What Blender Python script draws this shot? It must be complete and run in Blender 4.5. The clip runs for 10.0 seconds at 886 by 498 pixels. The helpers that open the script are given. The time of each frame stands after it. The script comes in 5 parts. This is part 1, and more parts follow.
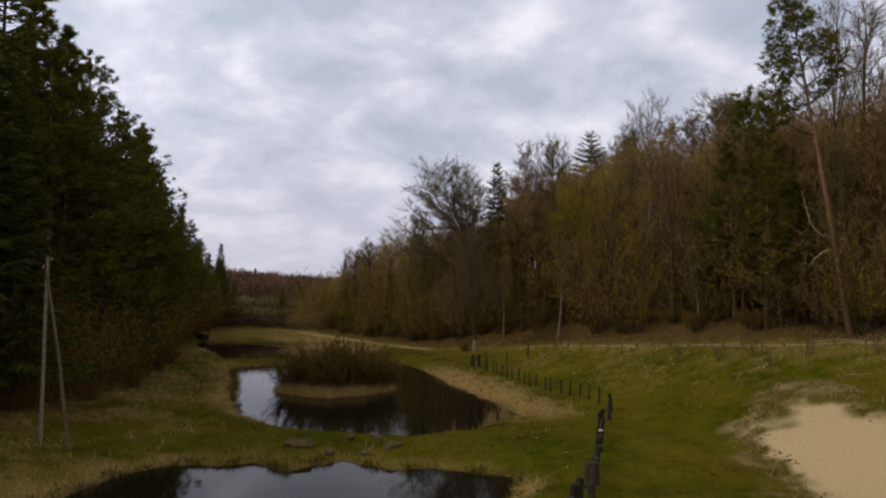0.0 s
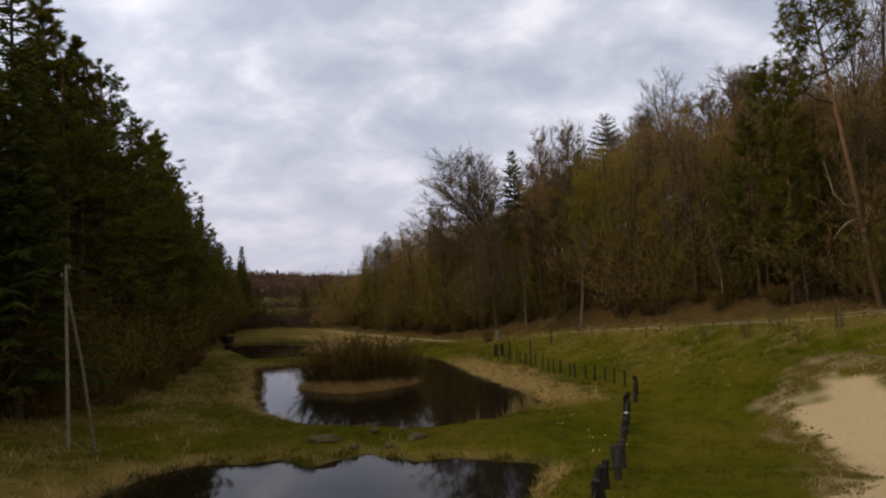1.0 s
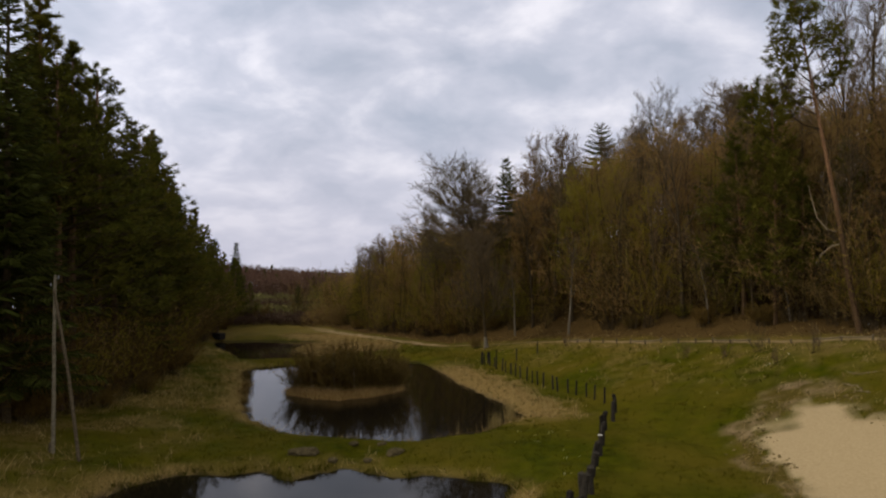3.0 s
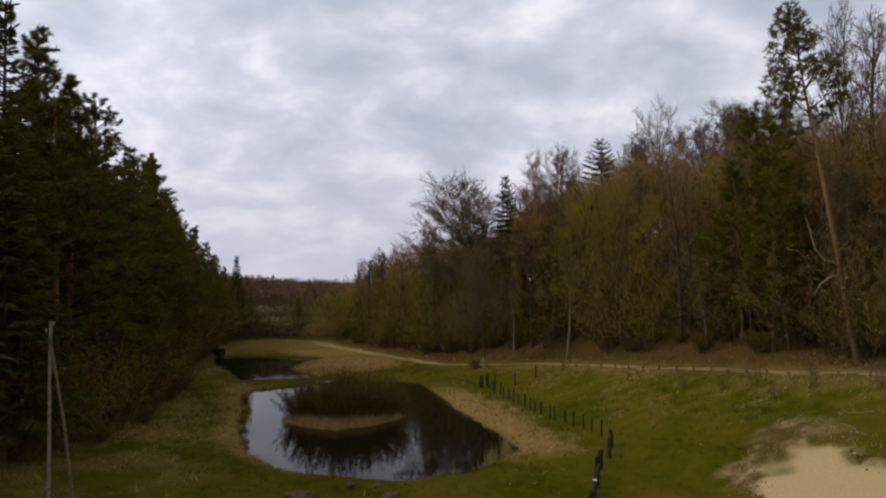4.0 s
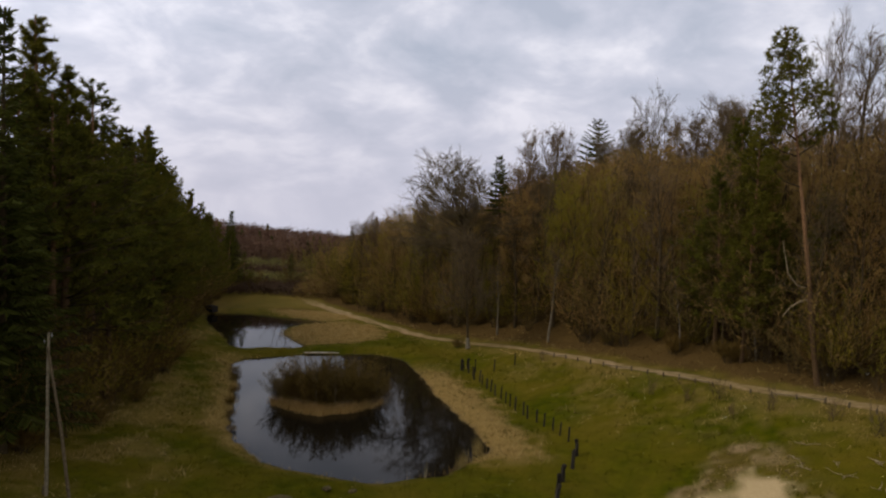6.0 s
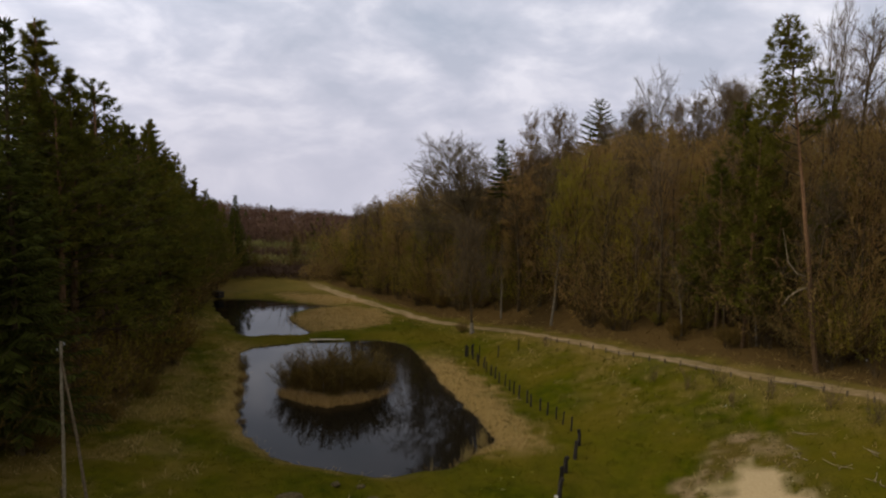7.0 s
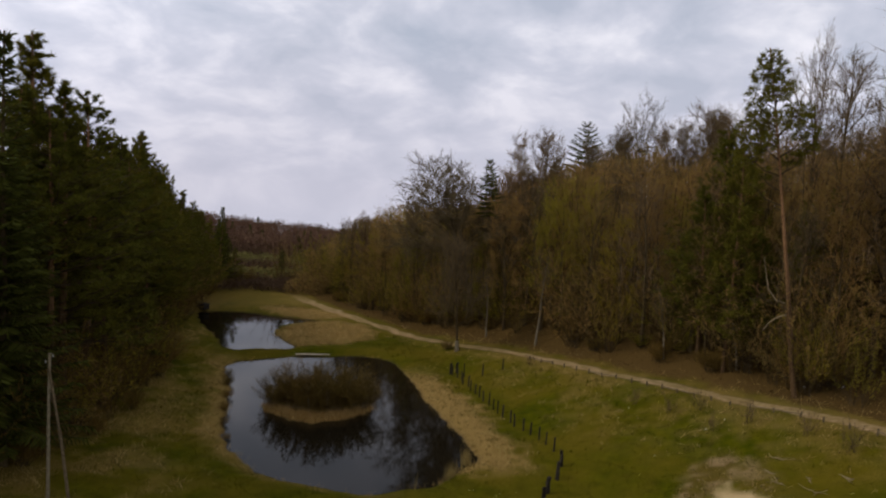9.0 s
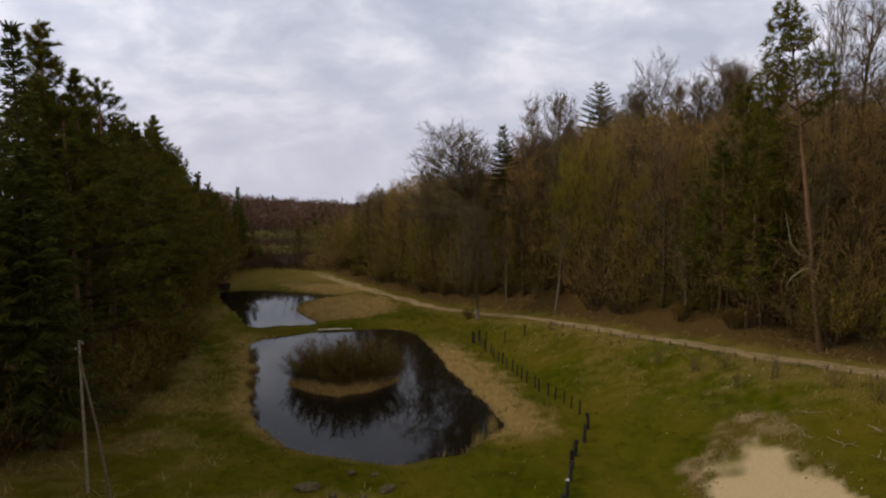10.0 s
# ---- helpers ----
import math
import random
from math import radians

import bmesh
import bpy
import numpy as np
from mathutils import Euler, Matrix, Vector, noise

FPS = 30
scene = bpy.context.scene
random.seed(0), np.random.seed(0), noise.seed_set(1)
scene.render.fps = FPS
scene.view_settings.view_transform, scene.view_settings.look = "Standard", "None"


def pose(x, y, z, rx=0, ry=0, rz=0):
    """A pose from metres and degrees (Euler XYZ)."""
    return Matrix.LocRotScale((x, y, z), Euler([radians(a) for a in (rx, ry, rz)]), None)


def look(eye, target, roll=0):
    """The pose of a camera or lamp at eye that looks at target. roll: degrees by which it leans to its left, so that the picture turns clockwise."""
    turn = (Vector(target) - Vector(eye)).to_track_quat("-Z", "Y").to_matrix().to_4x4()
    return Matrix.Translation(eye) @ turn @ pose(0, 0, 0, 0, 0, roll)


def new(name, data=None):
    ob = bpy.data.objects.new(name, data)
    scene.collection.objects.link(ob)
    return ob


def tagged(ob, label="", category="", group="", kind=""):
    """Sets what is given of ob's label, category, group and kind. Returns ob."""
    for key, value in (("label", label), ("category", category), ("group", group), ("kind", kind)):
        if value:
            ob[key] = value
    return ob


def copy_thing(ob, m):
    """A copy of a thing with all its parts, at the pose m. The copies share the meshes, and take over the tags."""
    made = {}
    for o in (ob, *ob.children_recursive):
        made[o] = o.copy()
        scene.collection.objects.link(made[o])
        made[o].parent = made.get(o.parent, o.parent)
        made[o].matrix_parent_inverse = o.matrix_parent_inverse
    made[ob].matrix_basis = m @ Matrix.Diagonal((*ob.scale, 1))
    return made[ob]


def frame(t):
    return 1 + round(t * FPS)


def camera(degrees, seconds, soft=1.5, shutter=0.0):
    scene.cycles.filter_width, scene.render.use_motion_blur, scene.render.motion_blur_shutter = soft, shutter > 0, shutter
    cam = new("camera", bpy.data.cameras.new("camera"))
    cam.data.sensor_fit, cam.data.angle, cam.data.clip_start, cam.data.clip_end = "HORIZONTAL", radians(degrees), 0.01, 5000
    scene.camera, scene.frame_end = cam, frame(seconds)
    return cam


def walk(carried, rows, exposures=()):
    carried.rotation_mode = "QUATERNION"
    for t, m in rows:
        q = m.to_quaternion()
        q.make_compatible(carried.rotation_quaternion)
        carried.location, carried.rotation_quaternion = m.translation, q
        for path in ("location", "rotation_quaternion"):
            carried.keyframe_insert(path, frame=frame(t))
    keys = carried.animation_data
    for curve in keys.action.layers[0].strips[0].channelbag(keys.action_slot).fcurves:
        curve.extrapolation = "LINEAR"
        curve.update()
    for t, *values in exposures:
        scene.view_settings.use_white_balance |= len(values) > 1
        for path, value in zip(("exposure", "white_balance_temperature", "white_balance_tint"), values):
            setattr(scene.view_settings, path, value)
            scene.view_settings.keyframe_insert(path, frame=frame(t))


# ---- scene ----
cam = camera(65.7, 10.0, soft=2.15)
PATH = [
    (0, (1.877, 1.294, 7.226), (1.367, 3.226, 7.324), 0.7),
    (0.5, (1.968, 1.689, 6.929), (1.415, 3.607, 7.051), -1.1),
    (1, (2.085, 1.659, 7.002), (1.516, 3.575, 7.082), -2.1),
    (1.5, (2.305, 1.509, 7.066), (1.737, 3.425, 7.155), -2.0),
    (2, (2.549, 1.249, 7.259), (2.009, 3.172, 7.351), -0.9),
    (2.5, (2.903, 1.01, 7.511), (2.362, 2.935, 7.546), -1.1),
    (2.7, (2.933, 1.136, 7.763), (2.372, 3.055, 7.809), -0.4),
    (3.8, (3.273, 1.266, 9.878), (2.698, 3.18, 9.954), -0.7),
    (4, (3.378, 1.249, 10.363), (2.807, 3.165, 10.427), -0.4),
    (4.5, (3.663, 0.814, 11.367), (3.117, 2.737, 11.437), 0.9),
    (5, (3.988, 0.492, 12.658), (3.455, 2.42, 12.658), 2.0),
    (5.5, (4.288, -0.002, 13.887), (3.753, 1.924, 13.838), 3.0),
    (6, (4.354, 0.082, 15.249), (3.797, 2.0, 15.127), 2.8),
    (7.5, (4.53, -0.338, 17.192), (3.968, 1.57, 16.976), 1.8),
    (8, (4.434, -0.133, 17.015), (3.868, 1.779, 16.867), 2.8),
    (8.5, (4.458, -0.379, 16.673), (3.906, 1.542, 16.6), 3.1),
    (9, (4.403, -0.89, 17.382), (3.879, 1.033, 17.219), 3.4),
    (9.5, (3.992, -0.787, 17.123), (3.454, 1.132, 16.95), 2.2),
    (10, (4.238, -0.836, 17.438), (3.676, 1.066, 17.184), 0.5),
]
walk(cam, [(t, look(eye, target, roll)) for t, eye, target, roll in PATH])


# ---- sky and sun: broken overcast, the sun behind thin cloud ----
SUN_UP, SUN_TURN = 40.0, 248.0
world = bpy.data.worlds.new("sky")
scene.world = world
world.use_nodes = True
wn, wl = world.node_tree.nodes, world.node_tree.links
wn.clear()


def sky_nodes():
    def add(kind, **sets):
        n = wn.new(kind)
        for k, v in sets.items():
            n.inputs[k].default_value = v
        return n

    out = wn.new("ShaderNodeOutputWorld")
    back = add("ShaderNodeBackground", Strength=1.0)
    sky = wn.new("ShaderNodeTexSky")
    sky.sky_type, sky.sun_disc = "NISHITA", False
    sky.sun_elevation, sky.sun_rotation = radians(SUN_UP), radians(SUN_TURN)
    dim = wn.new("ShaderNodeVectorMath")
    dim.operation = "SCALE"
    dim.inputs["Scale"].default_value = 0.10
    wl.new(sky.outputs["Color"], dim.inputs[0])
    # clouds lie on a flat layer overhead
    coord = wn.new("ShaderNodeTexCoord")
    split = wn.new("ShaderNodeSeparateXYZ")
    wl.new(coord.outputs["Generated"], split.inputs[0])
    lift = wn.new("ShaderNodeMath")
    lift.operation = "MAXIMUM"
    lift.inputs[1].default_value = 0.0
    wl.new(split.outputs["Z"], lift.inputs[0])
    plus = wn.new("ShaderNodeMath")
    plus.inputs[1].default_value = 0.42
    wl.new(lift.outputs[0], plus.inputs[0])
    flat = wn.new("ShaderNodeVectorMath")
    flat.operation = "DIVIDE"
    join = wn.new("ShaderNodeCombineXYZ")
    for axis in "XYZ":
        wl.new(plus.outputs[0], join.inputs[axis])
    wl.new(coord.outputs["Generated"], flat.inputs[0])
    wl.new(join.outputs[0], flat.inputs[1])
    billow = add("ShaderNodeTexNoise", Scale=4.6, Detail=6.0, Roughness=0.52, Distortion=0.25)
    wl.new(flat.outputs[0], billow.inputs["Vector"])
    ramp = wn.new("ShaderNodeValToRGB")
    e = ramp.color_ramp.elements
    e[0].position, e[0].color = 0.35, (0.49, 0.53, 0.64, 1)
    e[1].position, e[1].color = 0.66, (0.90, 0.89, 0.97, 1)
    mid = e.new(0.50)
    mid.color = (0.63, 0.65, 0.76, 1)
    wl.new(billow.outputs["Fac"], ramp.inputs[0])
    # a few thin places let the blue through
    thin = add("ShaderNodeTexNoise", Scale=0.9, Detail=3.0, Roughness=0.5)
    wl.new(flat.outputs[0], thin.inputs["Vector"])
    gap = wn.new("ShaderNodeMapRange")
    gap.inputs["From Min"].default_value, gap.inputs["From Max"].default_value = 0.62, 0.80
    gap.inputs["To Max"].default_value = 0.55
    wl.new(thin.outputs["Fac"], gap.inputs["Value"])
    mix = wn.new("ShaderNodeMix")
    mix.data_type = "RGBA"
    wl.new(gap.outputs[0], mix.inputs["Factor"])
    wl.new(ramp.outputs["Color"], mix.inputs["A"])
    wl.new(dim.outputs[0], mix.inputs["B"])
    # thicker, warmer air low down
    low = wn.new("ShaderNodeMapRange")
    low.inputs["From Min"].default_value, low.inputs["From Max"].default_value = 0.0, 0.22
    low.inputs["To Min"].default_value, low.inputs["To Max"].default_value = 0.75, 0.0
    wl.new(split.outputs["Z"], low.inputs["Value"])
    air = wn.new("ShaderNodeMix")
    air.data_type = "RGBA"
    air.inputs["B"].default_value = (0.60, 0.585, 0.69, 1)
    wl.new(low.outputs[0], air.inputs["Factor"])
    wl.new(mix.outputs["Result"], air.inputs["A"])
    toward = wn.new("ShaderNodeVectorMath")
    toward.operation = "DOT_PRODUCT"
    a, e2 = radians(SUN_TURN), radians(SUN_UP)
    toward.inputs[1].default_value = (math.sin(a) * math.cos(e2), math.cos(a) * math.cos(e2), math.sin(e2))
    wl.new(coord.outputs["Generated"], toward.inputs[0])
    glow = wn.new("ShaderNodeMapRange")
    glow.inputs["From Min"].default_value, glow.inputs["From Max"].default_value = 0.2, 1.0
    glow.inputs["To Min"].default_value, glow.inputs["To Max"].default_value = 0.98, 1.45
    wl.new(toward.outputs["Value"], glow.inputs["Value"])
    wl.new(glow.outputs[0], back.inputs["Strength"])
    wl.new(air.outputs["Result"], back.inputs["Color"])
    wl.new(back.outputs[0], out.inputs[0])


sky_nodes()
sun_data = bpy.data.lights.new("sun", "SUN")
sun_data.energy, sun_data.angle, sun_data.color = 1.35, radians(14), (1.0, 0.94, 0.84)
sun = new("sun", sun_data)
_a, _e = radians(SUN_TURN), radians(SUN_UP)
sun.matrix_world = look((30 * math.sin(_a), 30 * math.cos(_a), 60), (30 * math.sin(_a) - math.cos(_e) * math.sin(_a), 30 * math.cos(_a) - math.cos(_e) * math.cos(_a), 60 - math.sin(_e)))
scene.view_settings.exposure = 0.0


# ---- materials ----
def material(name, rough=0.8):
    m = bpy.data.materials.new(name)
    m.use_nodes = True
    b = m.node_tree.nodes["Principled BSDF"]
    b.inputs["Roughness"].default_value = rough
    b.inputs["Specular IOR Level"].default_value = 0.04
    return m, m.node_tree.nodes, m.node_tree.links, b


def noise_node(nodes, links, scale, detail=5.0, rough=0.6, where="Object"):
    t = nodes.new("ShaderNodeTexCoord")
    n = nodes.new("ShaderNodeTexNoise")
    n.inputs["Scale"].default_value, n.inputs["Detail"].default_value, n.inputs["Roughness"].default_value = scale, detail, rough
    links.new(t.outputs[where], n.inputs["Vector"])
    return n


def ramp_node(nodes, links, source, *stops):
    r = nodes.new("ShaderNodeValToRGB")
    e = r.color_ramp.elements
    while len(e) < len(stops):
        e.new(0.5)
    for k, (at, c) in zip(e, stops):
        k.position, k.color = at, (*c, 1)
    links.new(source, r.inputs[0])
    return r


def mixed(nodes, links, factor, a, b, how="MIX"):
    m = nodes.new("ShaderNodeMix")
    m.data_type, m.blend_type = "RGBA", how
    for socket, value in (("Factor", factor), ("A", a), ("B", b)):
        if isinstance(value, (tuple, float, int)):
            m.inputs[socket].default_value = (*value, 1) if isinstance(value, tuple) else value
        else:
            links.new(value, m.inputs[socket])
    return m.outputs["Result"]


def bumped(nodes, links, b, source, strength, distance):
    u = nodes.new("ShaderNodeBump")
    u.inputs["Strength"].default_value, u.inputs["Distance"].default_value = strength, distance
    links.new(source, u.inputs["Height"])
    links.new(u.outputs[0], b.inputs["Normal"])


def plain(name, dark, light, scale=6.0, rough=0.85, bump=0.4, depth=0.02, random_by="island"):
    """A grained surface between two colours, that also varies from piece to piece."""
    m, n, l, b = material(name, rough)
    grain = noise_node(n, l, scale)
    c = ramp_node(n, l, grain.outputs["Fac"], (0.3, dark), (0.7, light)).outputs["Color"]
    if random_by == "island":
        r = n.new("ShaderNodeNewGeometry").outputs["Random Per Island"]
    else:
        r = n.new("ShaderNodeObjectInfo").outputs["Random"]
    v = ramp_node(n, l, r, (0.0, (0.62, 0.62, 0.62)), (1.0, (1.25, 1.25, 1.25))).outputs["Color"]
    l.new(mixed(n, l, 1.0, c, v, "MULTIPLY"), b.inputs["Base Color"])
    if bump:
        bumped(n, l, b, grain.outputs["Fac"], bump, depth)
    return m


def foliage(name, *colours, rough=0.7, through_light=0.35):
    """Leaves or needles: the colour changes from piece to piece and from tree to tree."""
    m, n, l, b = material(name, rough)
    isl = n.new("ShaderNodeNewGeometry").outputs["Random Per Island"]
    stops = [(k / max(1, len(colours) - 1), c) for k, c in enumerate(colours)]
    c = ramp_node(n, l, isl, *stops).outputs["Color"]
    tree = n.new("ShaderNodeObjectInfo").outputs["Random"]
    v = ramp_node(n, l, tree, (0.0, (0.78, 0.84, 0.78)), (0.5, (1.0, 1.0, 1.0)), (1.0, (1.2, 1.1, 1.0))).outputs["Color"]
    col = mixed(n, l, 1.0, c, v, "MULTIPLY")
    l.new(col, b.inputs["Base Color"])
    if through_light:
        t = n.new("ShaderNodeBsdfTranslucent")
        l.new(col, t.inputs["Color"])
        mx = n.new("ShaderNodeMixShader")
        mx.inputs[0].default_value = through_light
        l.new(b.outputs[0], mx.inputs[1])
        l.new(t.outputs[0], mx.inputs[2])
        l.new(mx.outputs[0], n["Material Output"].inputs["Surface"])
    return m


M_NEEDLE = foliage("pine_needles", (0.064, 0.056, 0.006), (0.100, 0.090, 0.010), (0.140, 0.130, 0.020))
M_SPRUCE = foliage("spruce_needles", (0.036, 0.036, 0.005), (0.056, 0.057, 0.008), (0.082, 0.086, 0.015))
M_TWIG = foliage("bare_twigs", (0.110, 0.076, 0.038), (0.145, 0.100, 0.052), (0.180, 0.128, 0.068), through_light=0.4, rough=0.8)
M_BUD = foliage("opening_buds", (0.240, 0.145, 0.054), (0.252, 0.160, 0.052), (0.236, 0.168, 0.040), through_light=0.45)
M_SPRING = foliage("young_leaves", (0.215, 0.158, 0.022), (0.230, 0.180, 0.022), (0.215, 0.188, 0.022), through_light=0.45)
M_SHRUB = foliage("shrub_twigs", (0.130, 0.078, 0.020), (0.142, 0.088, 0.020), (0.128, 0.086, 0.017), through_light=0.3)
M_FARTWIG = foliage("far_twigs", (0.105, 0.060, 0.040), (0.128, 0.074, 0.046), (0.148, 0.088, 0.052), through_light=0.0)
M_HEDGE = foliage("hedge_twigs", (0.150, 0.135, 0.044), (0.185, 0.168, 0.054), (0.215, 0.195, 0.062), through_light=0.1)
M_GRASS = foliage("grass_blades", (0.032, 0.037, 0.001), (0.048, 0.050, 0.0012), (0.068, 0.060, 0.002), (0.115, 0.085, 0.010))
M_REED = foliage("dry_reeds", (0.26, 0.165, 0.052), (0.37, 0.25, 0.088), (0.47, 0.34, 0.14))
M_FLOWER = foliage("meadow_flowers", (0.55, 0.50, 0.06), (0.75, 0.73, 0.62), through_light=0.0)
M_LITTER = foliage("fallen_leaves", (0.075, 0.042, 0.012), (0.110, 0.064, 0.018), (0.145, 0.090, 0.030), through_light=0.0)
M_BARK = plain("grey_bark", (0.042, 0.029, 0.013), (0.090, 0.062, 0.030), 7.0, 0.9, 0.8, 0.03)
M_PALE = plain("pale_birch_bark", (0.10, 0.080, 0.05), (0.23, 0.19, 0.125), 5.0, 0.8, 0.4, 0.02)
M_DEADWOOD = plain("barkless_dead_wood", (0.16, 0.115, 0.06), (0.32, 0.245, 0.14), 8.0, 0.8, 0.4, 0.01)
M_POLE = plain("weathered_pole_wood", (0.11, 0.088, 0.05), (0.26, 0.215, 0.135), 9.0, 0.85, 0.5, 0.01)
M_POLE_DARK = plain("tarred_pole_wood", (0.06, 0.043, 0.022), (0.15, 0.112, 0.062), 8.0, 0.85, 0.5, 0.01)
M_FENCE = plain("rotten_fence_wood", (0.018, 0.015, 0.010), (0.050, 0.041, 0.028), 11.0, 0.9, 0.7, 0.02, "object")
M_FENCE_TOP = plain("pale_sawn_end", (0.30, 0.27, 0.20), (0.52, 0.48, 0.38), 12.0, 0.85, 0.4, 0.01)
M_RAIL = plain("grey_rail_wood", (0.11, 0.078, 0.038), (0.22, 0.165, 0.09), 10.0, 0.9, 0.5, 0.01)
M_CLOD = foliage("dug_turf", (0.09, 0.060, 0.020), (0.15, 0.10, 0.036), (0.22, 0.15, 0.06), through_light=0.0, rough=0.95)
M_STONE = plain("field_stone", (0.040, 0.031, 0.012), (0.105, 0.078, 0.034), 5.0, 0.9, 0.8, 0.04)
M_PLANK = plain("bleached_planks", (0.25, 0.20, 0.13), (0.44, 0.37, 0.27), 6.0, 0.85, 0.4, 0.01, "object")
M_DARKWOOD = plain("dark_boards", (0.018, 0.015, 0.012), (0.05, 0.042, 0.032), 6.0, 0.9, 0.5, 0.01)
M_CERAMIC = plain("grey_porcelain", (0.16, 0.15, 0.13), (0.25, 0.24, 0.21), 3.0, 0.3, 0.0)
M_PAPER = plain("white_litter", (0.36, 0.34, 0.30), (0.52, 0.50, 0.45), 3.0, 0.7, 0.0)


def pine_bark():
    m, n, l, b = material("pine_bark", 0.9)
    t = n.new("ShaderNodeTexCoord")
    s = n.new("ShaderNodeSeparateXYZ")
    l.new(t.outputs["Object"], s.inputs[0])
    up = n.new("ShaderNodeMapRange")
    up.inputs["From Min"].default_value, up.inputs["From Max"].default_value = 7.0, 14.0
    l.new(s.outputs["Z"], up.inputs["Value"])
    g = noise_node(n, l, 5.0)
    low = ramp_node(n, l, g.outputs["Fac"], (0.3, (0.055, 0.032, 0.014)), (0.7, (0.120, 0.072, 0.034))).outputs["Color"]
    high = ramp_node(n, l, g.outputs["Fac"], (0.3, (0.12, 0.062, 0.027)), (0.7, (0.26, 0.14, 0.066))).outputs["Color"]
    l.new(mixed(n, l, up.outputs[0], low, high), b.inputs["Base Color"])
    bumped(n, l, b, g.outputs["Fac"], 0.8, 0.03)
    return m


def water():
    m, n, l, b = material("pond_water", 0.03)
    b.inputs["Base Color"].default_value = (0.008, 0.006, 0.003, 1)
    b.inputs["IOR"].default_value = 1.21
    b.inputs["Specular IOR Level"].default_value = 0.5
    a = noise_node(n, l, 1.1, 3.0, 0.5)
    c = noise_node(n, l, 7.0, 3.0, 0.5)
    h = n.new("ShaderNodeMath")
    h.operation = "MULTIPLY_ADD"
    l.new(c.outputs["Fac"], h.inputs[0])
    h.inputs[1].default_value = 0.15
    l.new(a.outputs["Fac"], h.inputs[2])
    bumped(n, l, b, h.outputs[0], 0.05, 0.05)
    return m


def meadow():
    """Turf, dead grass, leaf litter, sand and the dirt of the road, by the masks of the ground."""
    m, n, l, b = material("meadow_ground", 0.95)
    b.inputs["Specular IOR Level"].default_value = 0.02

    def mask(name):
        a = n.new("ShaderNodeAttribute")
        a.attribute_name = name
        return a.outputs["Fac"]

    big, mid, fine = (noise_node(n, l, s, 6.0, r) for s, r in ((0.16, 0.6), (1.1, 0.65), (9.0, 0.7)))
    turf = ramp_node(n, l, mid.outputs["Fac"], (0.30, (0.025, 0.029, 0.0006)), (0.50, (0.043, 0.045, 0.0008)), (0.72, (0.070, 0.063, 0.0015))).outputs["Color"]
    faded = ramp_node(n, l, fine.outputs["Fac"], (0.3, (0.062, 0.046, 0.003)), (0.7, (0.108, 0.078, 0.007))).outputs["Color"]
    worn = ramp_node(n, l, big.outputs["Fac"], (0.38, (0, 0, 0)), (0.62, (0.8, 0.8, 0.8))).outputs["Color"]
    c = mixed(n, l, worn, turf, faded)
    dry = ramp_node(n, l, fine.outputs["Fac"], (0.25, (0.11, 0.066, 0.016)), (0.55, (0.22, 0.14, 0.042)), (0.8, (0.34, 0.235, 0.082))).outputs["Color"]
    c = mixed(n, l, mask("dry"), c, dry)
    litter = ramp_node(n, l, fine.outputs["Fac"], (0.3, (0.040, 0.025, 0.007)), (0.55, (0.082, 0.048, 0.014)), (0.8, (0.125, 0.078, 0.026))).outputs["Color"]
    c = mixed(n, l, mask("litter"), c, litter)
    dirt = ramp_node(n, l, mid.outputs["Fac"], (0.3, (0.22, 0.142, 0.068)), (0.7, (0.37, 0.255, 0.135))).outputs["Color"]
    c = mixed(n, l, mask("dirt"), c, dirt)
    sandy = ramp_node(n, l, fine.outputs["Fac"], (0.3, (0.32, 0.225, 0.105)), (0.7, (0.43, 0.315, 0.155))).outputs["Color"]
    c = mixed(n, l, mask("sand"), c, sandy)
    mud = ramp_node(n, l, fine.outputs["Fac"], (0.3, (0.018, 0.014, 0.009)), (0.7, (0.05, 0.038, 0.024))).outputs["Color"]
    c = mixed(n, l, mask("mud"), c, mud)
    l.new(c, b.inputs["Base Color"])
    bumped(n, l, b, fine.outputs["Fac"], 0.9, 0.06)
    return m


M_PINE_BARK, M_WATER, M_MEADOW = pine_bark(), water(), meadow()

# ---- the lie of the land ----
WATER = -1.1          # level of the three ponds
AXIS = np.array([-14.0, 40.0])
ALONG = np.array([-0.527, 0.850])     # the valley runs this way
ACROSS = np.array([0.850, 0.527])     # to its right-hand side


def smooth(a, b, v):
    s = np.clip((v - a) / (b - a), 0, 1)
    return s * s * (3 - 2 * s)


def curve(points, n=8, closed=True):
    """A smooth line through a few control points."""
    p = np.array(points, float)
    k = len(p)
    out = []
    for i in range(k if closed else k - 1):
        if closed:
            a, b, c, d = p[(i - 1) % k], p[i], p[(i + 1) % k], p[(i + 2) % k]
        else:
            a, b, c, d = p[max(i - 1, 0)], p[i], p[i + 1], p[min(i + 2, k - 1)]
        for s in np.arange(n) / n:
            out.append(0.5 * (2 * b + (c - a) * s + (2 * a - 5 * b + 4 * c - d) * s**2 + (3 * b - a - 3 * c + d) * s**3))
    if not closed:
        out.append(p[-1])
    return np.array(out)


